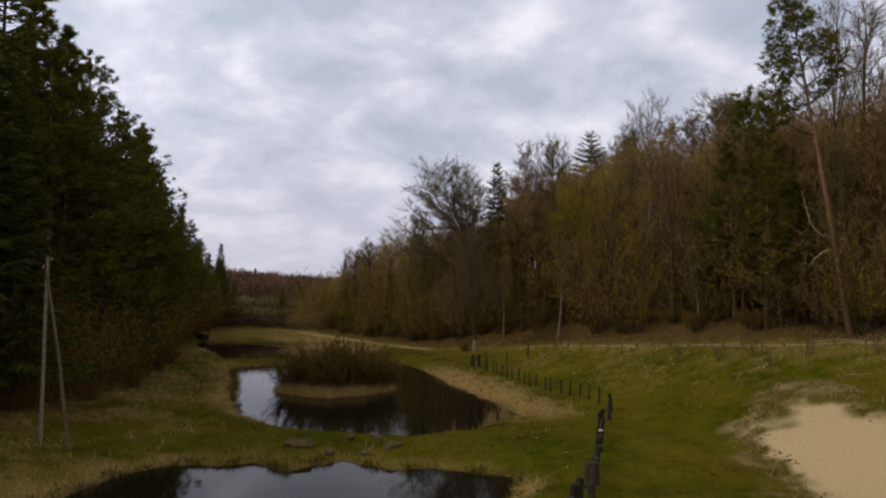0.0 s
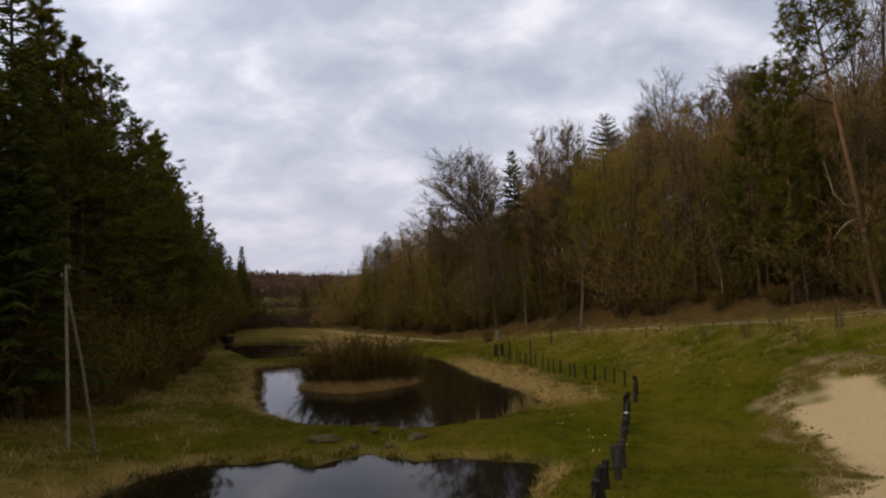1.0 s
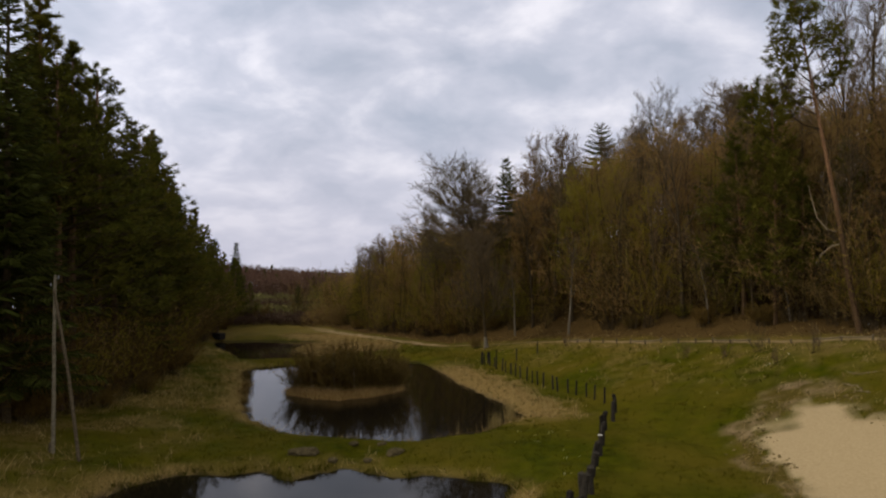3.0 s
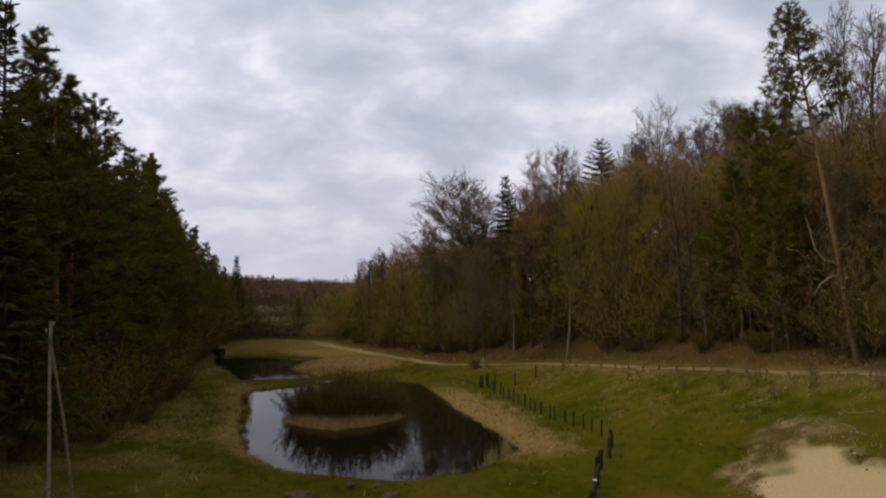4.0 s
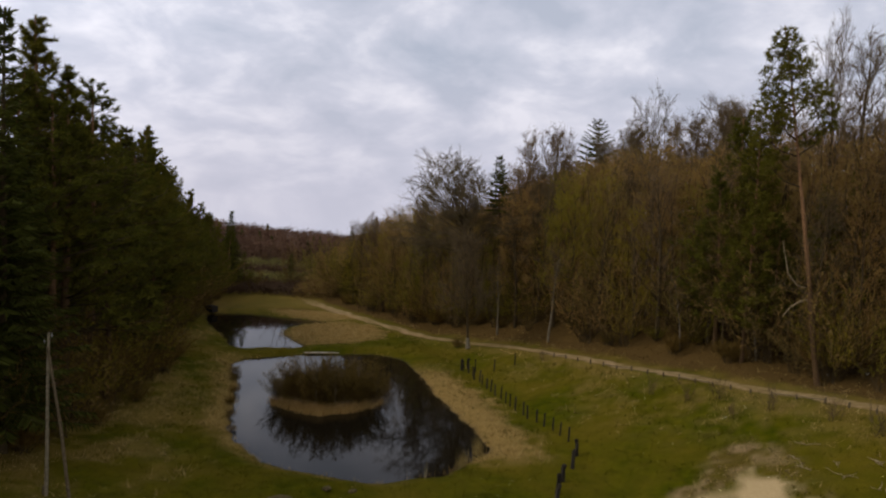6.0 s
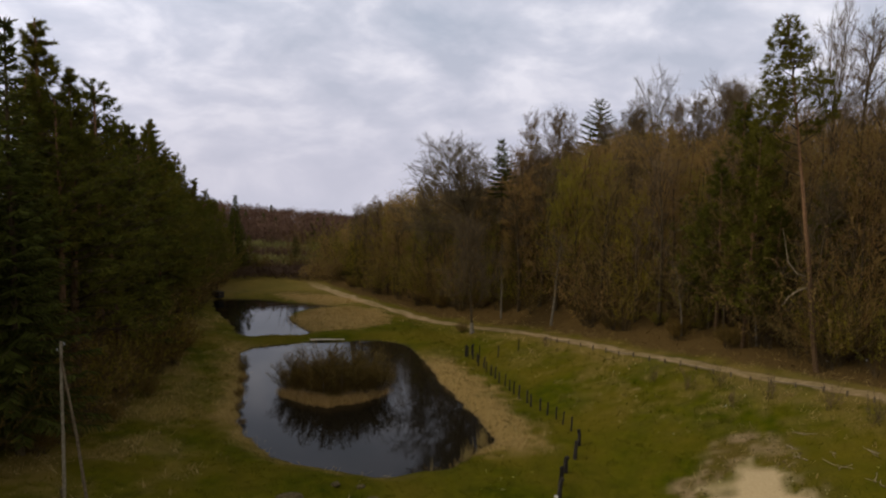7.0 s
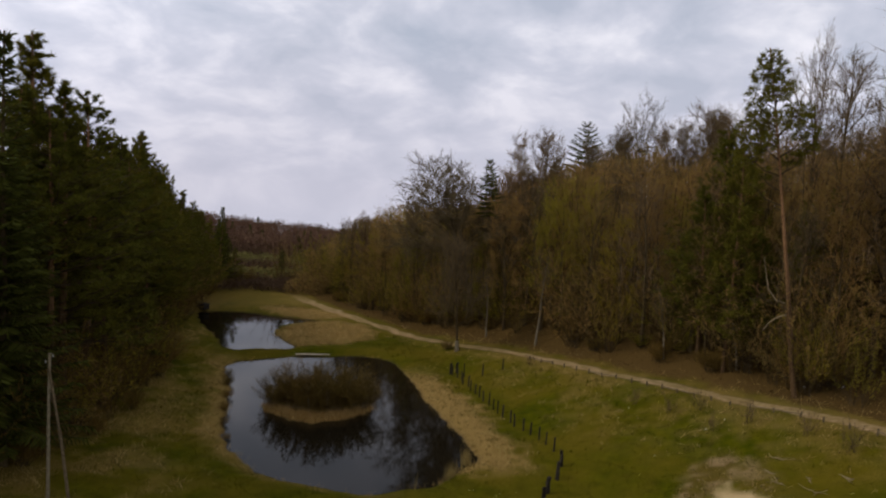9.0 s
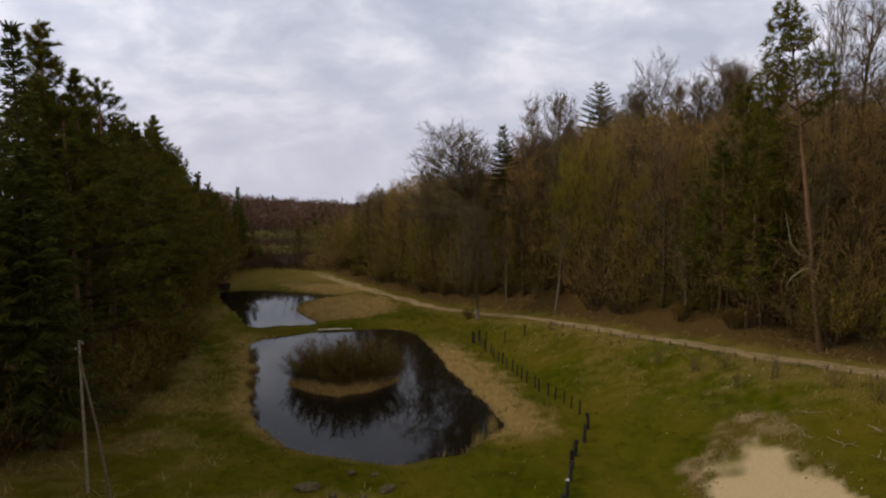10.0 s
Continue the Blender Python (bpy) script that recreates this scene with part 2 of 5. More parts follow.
def line_distance(q, line, closed=False):
    """Distance of the places q from a line of points."""
    best = np.full(len(q), 1e9)
    ends = np.roll(line, -1, 0) if closed else line[1:]
    for a, b in zip(line, ends):
        ab = b - a
        s = np.clip(((q - a) @ ab) / (ab @ ab + 1e-9), 0, 1)
        best = np.minimum(best, np.hypot(*(q - a - s[:, None] * ab).T))
    return best


def inside(q, line):
    got = np.zeros(len(q), bool)
    for a, b in zip(line, np.roll(line, -1, 0)):
        cross = (a[1] > q[:, 1]) != (b[1] > q[:, 1])
        at = a[0] + (q[:, 1] - a[1]) * (b[0] - a[0]) / (b[1] - a[1] + 1e-12)
        got ^= cross & (q[:, 0] < at)
    return got


def shore_distance(q, line):
    """Distance from a shore: below nought in the water."""
    far = line_distance(q, line, True)
    return np.where(inside(q, line), -far, far)


POND_NEAR = curve([(-18.0, 12), (-18.6, 23.8), (-18.4, 26.8), (-17.6, 28.3), (-15.7, 28.6), (-14.5, 29.7), (-12.4, 28.9), (-11.5, 30.2), (-10.8, 31.4), (-9.5, 30.8),
                   (-8.3, 30.4), (-6.8, 31.0), (-5.3, 31.1), (-3.4, 30.9), (-2.6, 29.9), (-2.6, 25.5), (-3.1, 22), (-4.5, 12), (-11, 8)])
POND_MID = curve([(-33.3, 58.9), (-31.4, 62.6), (-29.0, 65.2), (-26.0, 66.8), (-22.8, 68.7), (-19.0, 67.2), (-15.6, 62.3), (-12.6, 57.3), (-9.1, 51.9),
                  (-6.2, 47.6), (-5.0, 45.2), (-5.3, 43.3), (-5.9, 41.5), (-6.8, 39.5), (-8.5, 38.2), (-10.0, 37.0), (-13.2, 36.8), (-15.3, 36.9), (-17.4, 37.5),
                  (-19.7, 38.9), (-22.2, 41.3), (-24.2, 44.2), (-26.4, 48.0), (-29.2, 52.7)])
POND_FAR = curve([(-37.2, 64.8), (-42.7, 70.3), (-50.0, 77.5), (-51.9, 81.7), (-47.7, 84.3), (-43.4, 84.0), (-39.5, 84.2), (-35.0, 84.0), (-37.0, 82.2), (-38.6, 79.0),
                  (-37.2, 74.5), (-34.6, 71.8), (-31.5, 68.6), (-34.5, 66.2)])
ISLAND = curve([(-23.4, 49.2), (-22.9, 48.0), (-20.6, 47.3), (-18.5, 47.0), (-16.7, 48.8), (-15.7, 50.8), (-15.4, 52.2), (-16.5, 51.4), (-17.6, 49.7), (-19.0, 48.6), (-21.2, 48.7)], 6)
ROAD = curve([(-66, 114), (-52, 102.5), (-46, 98), (-39.9, 93.0), (-34.5, 88.9), (-27.6, 84.3), (-24.0, 81.8), (-18.8, 78.0), (-13.8, 74.6), (-8.0, 70.7), (-3.0, 66.9), (1.3, 63.5), (5.1, 60.3),
              (8.3, 57.9), (11.3, 55.2), (13.8, 52.9), (16.1, 51.1), (19.6, 49.0), (32, 40), (56, 14)], 6, False)
SAND = curve([(8.5, 16), (8.3, 24), (8.3, 29), (8.2, 33.5), (8.3, 37), (9.0, 40.3), (10.1, 42.5), (11.5, 43.0), (12.8, 41), (14.4, 37.0), (17.5, 33), (21, 28), (20, 15)])


def lattice(q, scale, seed):
    """Soft value noise, about -1 to 1."""
    q = q / scale
    cell = np.floor(q).astype(np.int64)
    f = q - cell
    f = f * f * (3 - 2 * f)

    def value(dx, dy):
        h = (cell[:, 0] + dx) * 374761393 + (cell[:, 1] + dy) * 668265263 + seed * 974711
        h = (h ^ (h >> 13)) * 1274126177
        return ((h ^ (h >> 16)) & 0xFFFF) / 32767.5 - 1

    low = value(0, 0) * (1 - f[:, 0]) + value(1, 0) * f[:, 0]
    high = value(0, 1) * (1 - f[:, 0]) + value(1, 1) * f[:, 0]
    return low * (1 - f[:, 1]) + high * f[:, 1]


def wood_edge(v):
    """How far to the side the left wood begins, along the valley."""
    return np.interp(v, [-20, -4, 0, 5, 11, 20, 40, 50, 60, 66, 70, 76], [-24, -18.8, -17.0, -14.8, -12.8, -12.0, -12.3, -11.3, -10.5, -9.5, -6.0, 6.0])


def lay(q):
    """Height of the ground at the places q, and the masks of what covers it."""
    q = np.asarray(q, float).reshape(-1, 2)
    u = (q - AXIS) @ ACROSS
    v = (q - AXIS) @ ALONG
    road = line_distance(q, ROAD)
    beyond = np.where(q[:, 1] > np.interp(q[:, 0], ROAD[::-1, 0][np.argsort(ROAD[::-1, 0])], ROAD[::-1, 1][np.argsort(ROAD[::-1, 0])]), road, -road)
    z = -0.6 + 0.10 * np.clip(-u - 9, 0, 6) + 0.20 * np.clip(-u - 15, 0, 60) * smooth(100, 40, v)
    terrace = 0.94 * np.clip(beyond, -1.4, 1.4) * smooth(8, 1.4, np.abs(beyond))
    z += 0.27 * np.clip(u - terrace - 15.5, 0, 16) + 0.8 * smooth(34, 20, q[:, 1]) * smooth(-4, -1, q[:, 0])
    z += (0.05 + 0.25 * smooth(-32, 12, q[:, 0])) * np.clip(beyond - 3.5, 0, 42) + 0.05 * np.clip(beyond - 2, 0, 2)
    z += (5.0 - 0.07 * (u + 7)) * smooth(60, 104, v) * smooth(45, 14, np.abs(u + 4))
    z += 0.10 * lattice(q, 6.0, 1) + 0.05 * lattice(q, 1.7, 2) + 0.6 * lattice(q, 30, 3) * smooth(16, 40, np.abs(u))
    z = np.minimum(z, 17 + 2 * lattice(q, 60, 9))
    z -= 0.075 * np.clip(np.hypot(q[:, 0], q[:, 1]) - 152, 0, None)
    # carve the ponds
    wet = np.minimum.reduce([shore_distance(q, p) for p in (POND_NEAR, POND_MID, POND_FAR)])
    ragged = wet + 0.22 * lattice(q, 1.1, 4) + 0.12 * lattice(q, 0.45, 5)
    island = shore_distance(q, ISLAND) + 0.2 * lattice(q, 0.8, 6)
    bank = np.where(ragged < 0, WATER + np.maximum(0.55 * ragged, -1.0) - 0.04, WATER - 0.04 + (z - WATER + 0.04) * smooth(-0.15, 2.2, ragged) ** 0.75)
    z = np.where(island < 0.9, np.maximum(bank, WATER - 0.05 + 0.28 * smooth(0.15, -0.7, island)), bank)
    # the ditch through the dam
    ditch = line_distance(q, np.array([(-10.8, 31.0), (-10.9, 34.0), (-10.6, 37.4)]))
    z = np.where(ditch < 1.1, np.minimum(z, WATER + 0.10 + 0.55 * smooth(0.25, 1.1, ditch)), z)
    ragged_road = road + 0.35 * lattice(q, 1.6, 7) + 0.2 * lattice(q, 0.6, 8)
    sand = shore_distance(q, SAND) + 0.9 * lattice(q, 2.6, 11) + 0.45 * lattice(q, 0.8, 12)
    z += -0.05 * smooth(2.0, 1.2, ragged_road) - 0.06 * smooth(0.5, -0.8, sand)
    return z, dict(wet=ragged, island=island, road=ragged_road, beyond=beyond, sand=sand, u=u, v=v)



# ---- builders ----
def mesh_of(name, verts, faces, mat):
    me = bpy.data.meshes.new(name)
    me.from_pydata([tuple(v) for v in verts], [], faces)
    for k in (mat if isinstance(mat, (list, tuple)) else [mat]):
        me.materials.append(k)
    me.update()
    return me


def part(name, shape, mat, parent, label=""):
    """Links a shape (verts, faces) as one mesh under a thing or a part."""
    ob = new(name, shape if isinstance(shape, bpy.types.Mesh) else mesh_of(name, shape[0], shape[1], mat))
    ob.parent = parent
    return tagged(ob, label)


def thing(name, m, label, category, group="", kind=""):
    ob = new(name)
    ob.empty_display_size = 0.3
    ob.matrix_world = m
    return tagged(ob, label, category, group, kind)


class Shape:
    """Verts and faces that grow."""

    def __init__(self):
        self.v, self.f = [], []

    def __getitem__(self, k):
        return (self.v, self.f)[k]

    def tube(self, points, radii, sides=6, cap=True):
        base = len(self.v)
        pts = [Vector(p) for p in points]
        for i, p in enumerate(pts):
            d = (pts[min(i + 1, len(pts) - 1)] - pts[max(i - 1, 0)]).normalized()
            a = d.orthogonal().normalized() if abs(d.z) < 0.95 else Vector((1, 0, 0))
            a = (a - d * a.dot(d)).normalized()
            b = d.cross(a)
            for k in range(sides):
                w = 2 * math.pi * k / sides
                self.v.append(tuple(p + (a * math.cos(w) + b * math.sin(w)) * radii[i]))
        for i in range(len(pts) - 1):
            for k in range(sides):
                q, r = base + i * sides + k, base + i * sides + (k + 1) % sides
                self.f.append((q, r, r + sides, q + sides))
        if cap:
            self.f.append(tuple(base + k for k in reversed(range(sides))))
            self.f.append(tuple(base + (len(pts) - 1) * sides + k for k in range(sides)))
        return self

    def blade(self, p, d, width, side=None):
        """One thin leaf, needle spray or twig, from p along d."""
        p, d = Vector(p), Vector(d)
        s = (side or d.cross(Vector((random.uniform(-1, 1), random.uniform(-1, 1), random.uniform(-1, 1))))).normalized() * width / 2
        k = len(self.v)
        self.v += [tuple(p - s * 0.6), tuple(p + s * 0.6), tuple(p + d * 0.55 + s), tuple(p + d), tuple(p + d * 0.55 - s)]
        self.f.append((k, k + 1, k + 2, k + 3, k + 4))
        return self

    def sliver(self, p, d, width):
        p, d = Vector(p), Vector(d)
        s = d.cross(Vector((random.uniform(-1, 1), random.uniform(-1, 1), random.uniform(-1, 1)))).normalized() * width / 2
        k = len(self.v)
        self.v += [tuple(p - s), tuple(p + s), tuple(p + d)]
        self.f.append((k, k + 1, k + 2))
        return self

    def block(self, cx, cy, cz, sx, sy, sz, bevel=0.02, jitter=0.0):
        """A box with its edges taken off."""
        bm = bmesh.new()
        bmesh.ops.create_cube(bm, size=1, matrix=Matrix.Translation((cx, cy, cz)) @ Matrix.Diagonal((sx, sy, sz, 1)))
        if bevel:
            bmesh.ops.bevel(bm, geom=list(bm.edges), offset=bevel, segments=1, affect="EDGES")
        for v in bm.verts:
            v.co += Vector((random.uniform(-1, 1), random.uniform(-1, 1), random.uniform(-1, 1))) * jitter
        k = len(self.v)
        bm.verts.index_update()
        self.v += [tuple(v.co) for v in bm.verts]
        self.f += [tuple(k + v.index for v in f.verts) for f in bm.faces]
        bm.free()
        return self


# ---- the ground, one sheet ----
def steps(low, high, fine, end):
    out = list(np.arange(low, high + 1e-6, fine))
    step, at = fine, high
    while at < end:
        step *= 1.22
        at += step
        out.append(at)
    step, at, first = fine, low, []
    while at > -end:
        step *= 1.22
        at -= step
        first.append(at)
    return np.array(first[::-1] + out)


SHEET = {}


def build_ground():
    xs, ys = steps(-62, 34, 0.36, 2600), steps(16, 104, 0.36, 2600)
    gx, gy = np.meshgrid(xs, ys)
    q = np.stack([gx.ravel(), gy.ravel()], 1)
    z, on = lay(q)
    nx, ny = len(xs), len(ys)
    SHEET.update(x=xs, y=ys, z=z.reshape(ny, nx))
    idx = np.arange(nx * ny).reshape(ny, nx)
    quads = np.stack([idx[:-1, :-1], idx[:-1, 1:], idx[1:, 1:], idx[1:, :-1]], -1).reshape(-1, 4)
    me = bpy.data.meshes.new("ground")
    me.vertices.add(nx * ny)
    me.vertices.foreach_set("co", np.column_stack([q, z]).ravel())
    me.loops.add(quads.size)
    me.loops.foreach_set("vertex_index", quads.ravel())
    me.polygons.add(len(quads))
    me.polygons.foreach_set("loop_start", np.arange(0, quads.size, 4))
    me.update(calc_edges=True)
    me.polygons.foreach_set("use_smooth", np.ones(len(quads), bool))
    me.materials.append(M_MEADOW)
    wob = 0.5 * lattice(q, 2.2, 21) + 0.5 * lattice(q, 0.7, 22)
    for name, value in masks(q, on, wob).items():
        me.attributes.new(name, "FLOAT", "POINT").data.foreach_set("value", value.astype(np.float32))
    tagged(new("ground", me), "spring meadow with dead grass, sand and a dirt road", "ground", kind="structure")


def masks(q, on, wob):
    """Where dead grass, litter, dirt, sand and mud lie."""
    u, v = on["u"], on["v"]
    right_bank = smooth(4.4, 2.0, on["wet"] + 1.9 * wob) * smooth(-2, 4, u) * smooth(40.5, 43.5, q[:, 1] + 2 * wob) * smooth(67, 60, q[:, 1])
    left_bank = smooth(2.6, 0.7, on["wet"] + 1.2 * wob) * smooth(2, -3, u) * smooth(36, 40, q[:, 1]) * smooth(64, 56, q[:, 1]) * 0.75
    near_bank = smooth(1.6, 0.4, on["wet"] + 0.8 * wob) * smooth(38, 36, q[:, 1]) * (0.35 + 0.6 * smooth(-8, -3, q[:, 0]) * smooth(30.5, 28, q[:, 1]) + 0.35 * smooth(-16, -18, q[:, 0]))
    spit = smooth(7.0, 4.6, np.hypot(q[:, 0] + 31.0, (q[:, 1] - 76.6) / 1.1) + 1.5 * wob) + smooth(6, 3, np.hypot((q[:, 0] + 39.0) / 1.4, (q[:, 1] - 87.0) * 1.8) + wob)
    isl = smooth(0.4, -0.1, on["island"])
    verge = smooth(3.0, 1.2, np.abs(on["road"] - 0.6) + 1.4 * wob) * 0.16
    tufts = smooth(0.0, 0.95, 0.55 * lattice(q, 3.1, 31) + 0.5 * lattice(q, 0.9, 32) + 0.35 * lattice(q, 0.4, 33) + 0.45 * smooth(12, 3, -on["beyond"])) * smooth(13, 22, u) * smooth(46, 56, q[:, 1] + 0.5 * q[:, 0]) * 0.30
    tufts += 0.5 * smooth(-0.7, 0.8, lattice(q, 2.3, 35) + 0.6 * lattice(q, 0.6, 36)) * smooth(-6, -13, u) + 0.35 * smooth(52, 62, v + 3 * wob) * smooth(14, 6, np.abs(u + 4))
    dry = np.clip(right_bank + left_bank + near_bank + spit + isl + np.where(on["beyond"] > -6, verge, 0) + tufts, 0, 1)
    edge = wood_edge(v)
    litter = np.clip(smooth(0.0, 4.5, edge - u + 2.0 * wob) + smooth(1.5, 2.6, on["beyond"] + 0.6 * wob) + smooth(68, 74, v + 2 * wob + 0.12 * np.abs(u + 4)), 0, 1)
    rut = np.abs(np.abs(on["road"]) - 0.55)
    dirt = smooth(100, 94, q[:, 1]) * smooth(0.95, 0.5, on["road"]) * (0.42 + 0.5 * smooth(0.45, 0.1, rut)) * (1.05 - 0.12 * smooth(-8, 8, q[:, 0]) - 0.2 * lattice(q, 3.0, 43))
    grit = on["sand"] + 0.55 * lattice(q, 0.75, 41) * smooth(-2.5, 0.0, on["sand"])
    sand = smooth(0.16, -0.16, grit) * np.clip(0.75 + smooth(0.0, -1.5, on["sand"]) + 0.3 * wob - smooth(33, 42, q[:, 1]) * (0.42 + 0.6 * lattice(q, 0.9, 45)), 0, 1)
    rim = smooth(2.0, 0.5, on["sand"] + 0.9 * wob) * smooth(-0.3, 0.3, on["sand"]) * smooth(17, 10, q[:, 0]) * 0.6
    dirt = np.maximum(dirt, 0.9 * rim * smooth(-0.1, 0.45, 0.7 * lattice(q, 0.55, 47) + 0.5 * lattice(q, 1.4, 48)))
    litter = np.clip(litter + 0.7 * rim, 0, 1)
    mud = smooth(0.28, 0.0, on["wet"]) * smooth(0.1, 0.5, on["island"])
    return dict(dry=np.clip(dry + 0.3 * rim, 0, 1), litter=litter * (1 - isl), dirt=dirt, sand=sand, mud=mud)


build_ground()


def height(x, y):
    """Height of the ground sheet at a place."""
    xs, ys, z = SHEET["x"], SHEET["y"], SHEET["z"]
    i = min(max(int(np.searchsorted(xs, x)) - 1, 0), len(xs) - 2)
    j = min(max(int(np.searchsorted(ys, y)) - 1, 0), len(ys) - 2)
    a, b = (x - xs[i]) / (xs[i + 1] - xs[i]), (y - ys[j]) / (ys[j + 1] - ys[j])
    return float((z[j, i] * (1 - a) + z[j, i + 1] * a) * (1 - b) + (z[j + 1, i] * (1 - a) + z[j + 1, i + 1] * a) * b)


def build_water(name, line, label):
    """A flat sheet of water, a hand's width into the bank."""
    mid = line.mean(0)
    wide = [tuple(p + (p - mid) / np.hypot(*(p - mid)) * 0.5) for p in line[::-1]]
    k = len(wide)
    s = Shape()
    s.v = [(x, y, WATER) for x, y in wide] + [(mid[0] + 0.97 * (x - mid[0]), mid[1] + 0.97 * (y - mid[1]), WATER) for x, y in wide]
    s.f = [(i, (i + 1) % k, k + (i + 1) % k, k + i) for i in range(k)] + [tuple(range(k, 2 * k))]
    ob = tagged(new(name, mesh_of(name, s.v, s.f, M_WATER)), label, "pond", kind="structure")
    return ob


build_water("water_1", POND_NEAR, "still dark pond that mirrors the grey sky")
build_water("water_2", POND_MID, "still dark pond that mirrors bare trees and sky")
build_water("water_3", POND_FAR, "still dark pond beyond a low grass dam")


# ---- trees ----
def rnd(a, b):
    return random.uniform(a, b)


def two_stuffs(name, wood, wood_mat, leaf, leaf_mat, parent):
    """One grown part: its wood and what it bears."""
    me = mesh_of(name, wood.v + leaf.v, wood.f + [tuple(i + len(wood.v) for i in f) for f in leaf.f], [wood_mat, leaf_mat])
    me.polygons.foreach_set("material_index", np.r_[np.zeros(len(wood.f), np.int32), np.ones(len(leaf.f), np.int32)])
    return part(name, me, None, parent)


def turned(d, angle, spin):
    """d leaned by an angle to a side given by spin."""
    d = Vector(d).normalized()
    a = d.orthogonal().normalized()
    a.rotate(Matrix.Rotation(spin, 3, d))
    return (d * math.cos(angle) + a * math.sin(angle)).normalized()


def bough(s, p, d, length, r, bends=4, droop=0.0, wander=0.16, sides=4):
    """A tapering limb; returns its points."""
    pts, dirs = [Vector(p)], [Vector(d).normalized()]
    for i in range(bends):
        d = (dirs[-1] + Vector((rnd(-1, 1), rnd(-1, 1), rnd(-1, 1))) * wander + Vector((0, 0, -droop))).normalized()
        pts.append(pts[-1] + d * length / bends)
        dirs.append(d)
    s.tube(pts, [max(0.012, r * (1 - 0.85 * i / bends)) for i in range(bends + 1)], sides, False)
    return pts, dirs


def along(pts, dirs, t):
    k = min(int(t * (len(pts) - 1)), len(pts) - 2)
    f = t * (len(pts) - 1) - k
    return pts[k].lerp(pts[k + 1], f), dirs[k + 1]


def bare_tree(seed, tall=20.0, spread=0.33, first=0.25, limbs=17, subs=6, twigs=6, buds=1, forked=False, leaves=None, pale=False, dome=False, fine_w=0.034, sub_len=(0.24, 0.45), twig_len=(0.5, 1.15)):
    """A leafless broadleaf tree: trunk with limbs, and a crown of fine twigs with opening buds."""
    random.seed(seed)
    wood, fine = Shape(), Shape()
    r0 = tall * 0.0115
    trunk, ways = bough(wood, (0, 0, -0.3), (rnd(-.05, .05), rnd(-.05, .05), 1), tall * (0.58 if dome else 0.62 if forked else 0.80), r0, 8, 0, 0.055, 7)
    for i in range(limbs):
        t = first + (1 - first) * (i + rnd(0, 0.9)) / limbs
        p, d = along(trunk, ways, min(t, 0.995))
        lean = (1.05 - 0.65 * t) * rnd(0.75, 1.15)
        length = tall * spread * (1.15 - 0.55 * t) * rnd(0.7, 1.15)
        if dome:
            # a fan of long limbs that makes a round head
            lean = 1.05 * ((i + 0.5) / limbs) ** 0.6
            p, d = along(trunk, ways, 0.99 - 0.4 * (i / limbs))
            length = tall * spread * rnd(0.93, 1.04) * (1 - 0.1 * lean)
        lp, ld = bough(wood, p, turned(d, lean, i * 2.4 + rnd(-.5, .5)), length, r0 * (0.36 - 0.20 * t), 4, 0.03 if dome else -0.04, 0.13 if dome else 0.10, 4)
        for j in range(subs):
            q, e = along(lp, ld, 0.25 + 0.75 * (j + rnd(0, 1)) / subs)
            sub = length * rnd(*sub_len)
            sp, sd = bough(fine, q, turned(e, rnd(0.4, 1.15), rnd(0, 6.3)), sub, 0.026, 2, -0.03, 0.2, 3)
            for k in range(twigs):
                g, h = along(sp, sd, 0.2 + 0.8 * (k + rnd(0, 1)) / twigs)
                w = turned(h, rnd(0.3, 0.9), rnd(0, 6.3)) + Vector((0, 0, 0.18))
                reach = w * rnd(*twig_len)
                fine.sliver(g, reach, fine_w)
                for _ in range(2):
                    at = g + reach * rnd(0.25, 0.85)
                    fine.sliver(at, turned(w, rnd(0.3, 0.8), rnd(0, 6.3)) * rnd(0.3, 0.7), fine_w * 0.75)
                for _ in range(buds):
                    at = g + reach * rnd(0.3, 1.05)
                    fine.sliver(at, Vector((rnd(-1, 1), rnd(-1, 1), rnd(-1, 1))).normalized() * rnd(0.08, 0.16), 0.062)
    root = thing("broadleaf_tree", Matrix(), "tall leafless broadleaf tree in early spring", "tree", "bare trees of the wood")
    part("trunk", wood, M_PALE if pale else M_BARK, root)
    part("crown", fine, leaves or M_TWIG, root)
    return root


def needle_clump(s, p, d, size, count=11, width=0.17):
    for _ in range(count):
        w = (Vector(d).normalized() * 0.55 + Vector((rnd(-1, 1), rnd(-1, 1), rnd(-0.6, 1)))).normalized()
        s.sliver(Vector(p) - w * size * 0.1, w * size * rnd(0.7, 1.3), size * width)


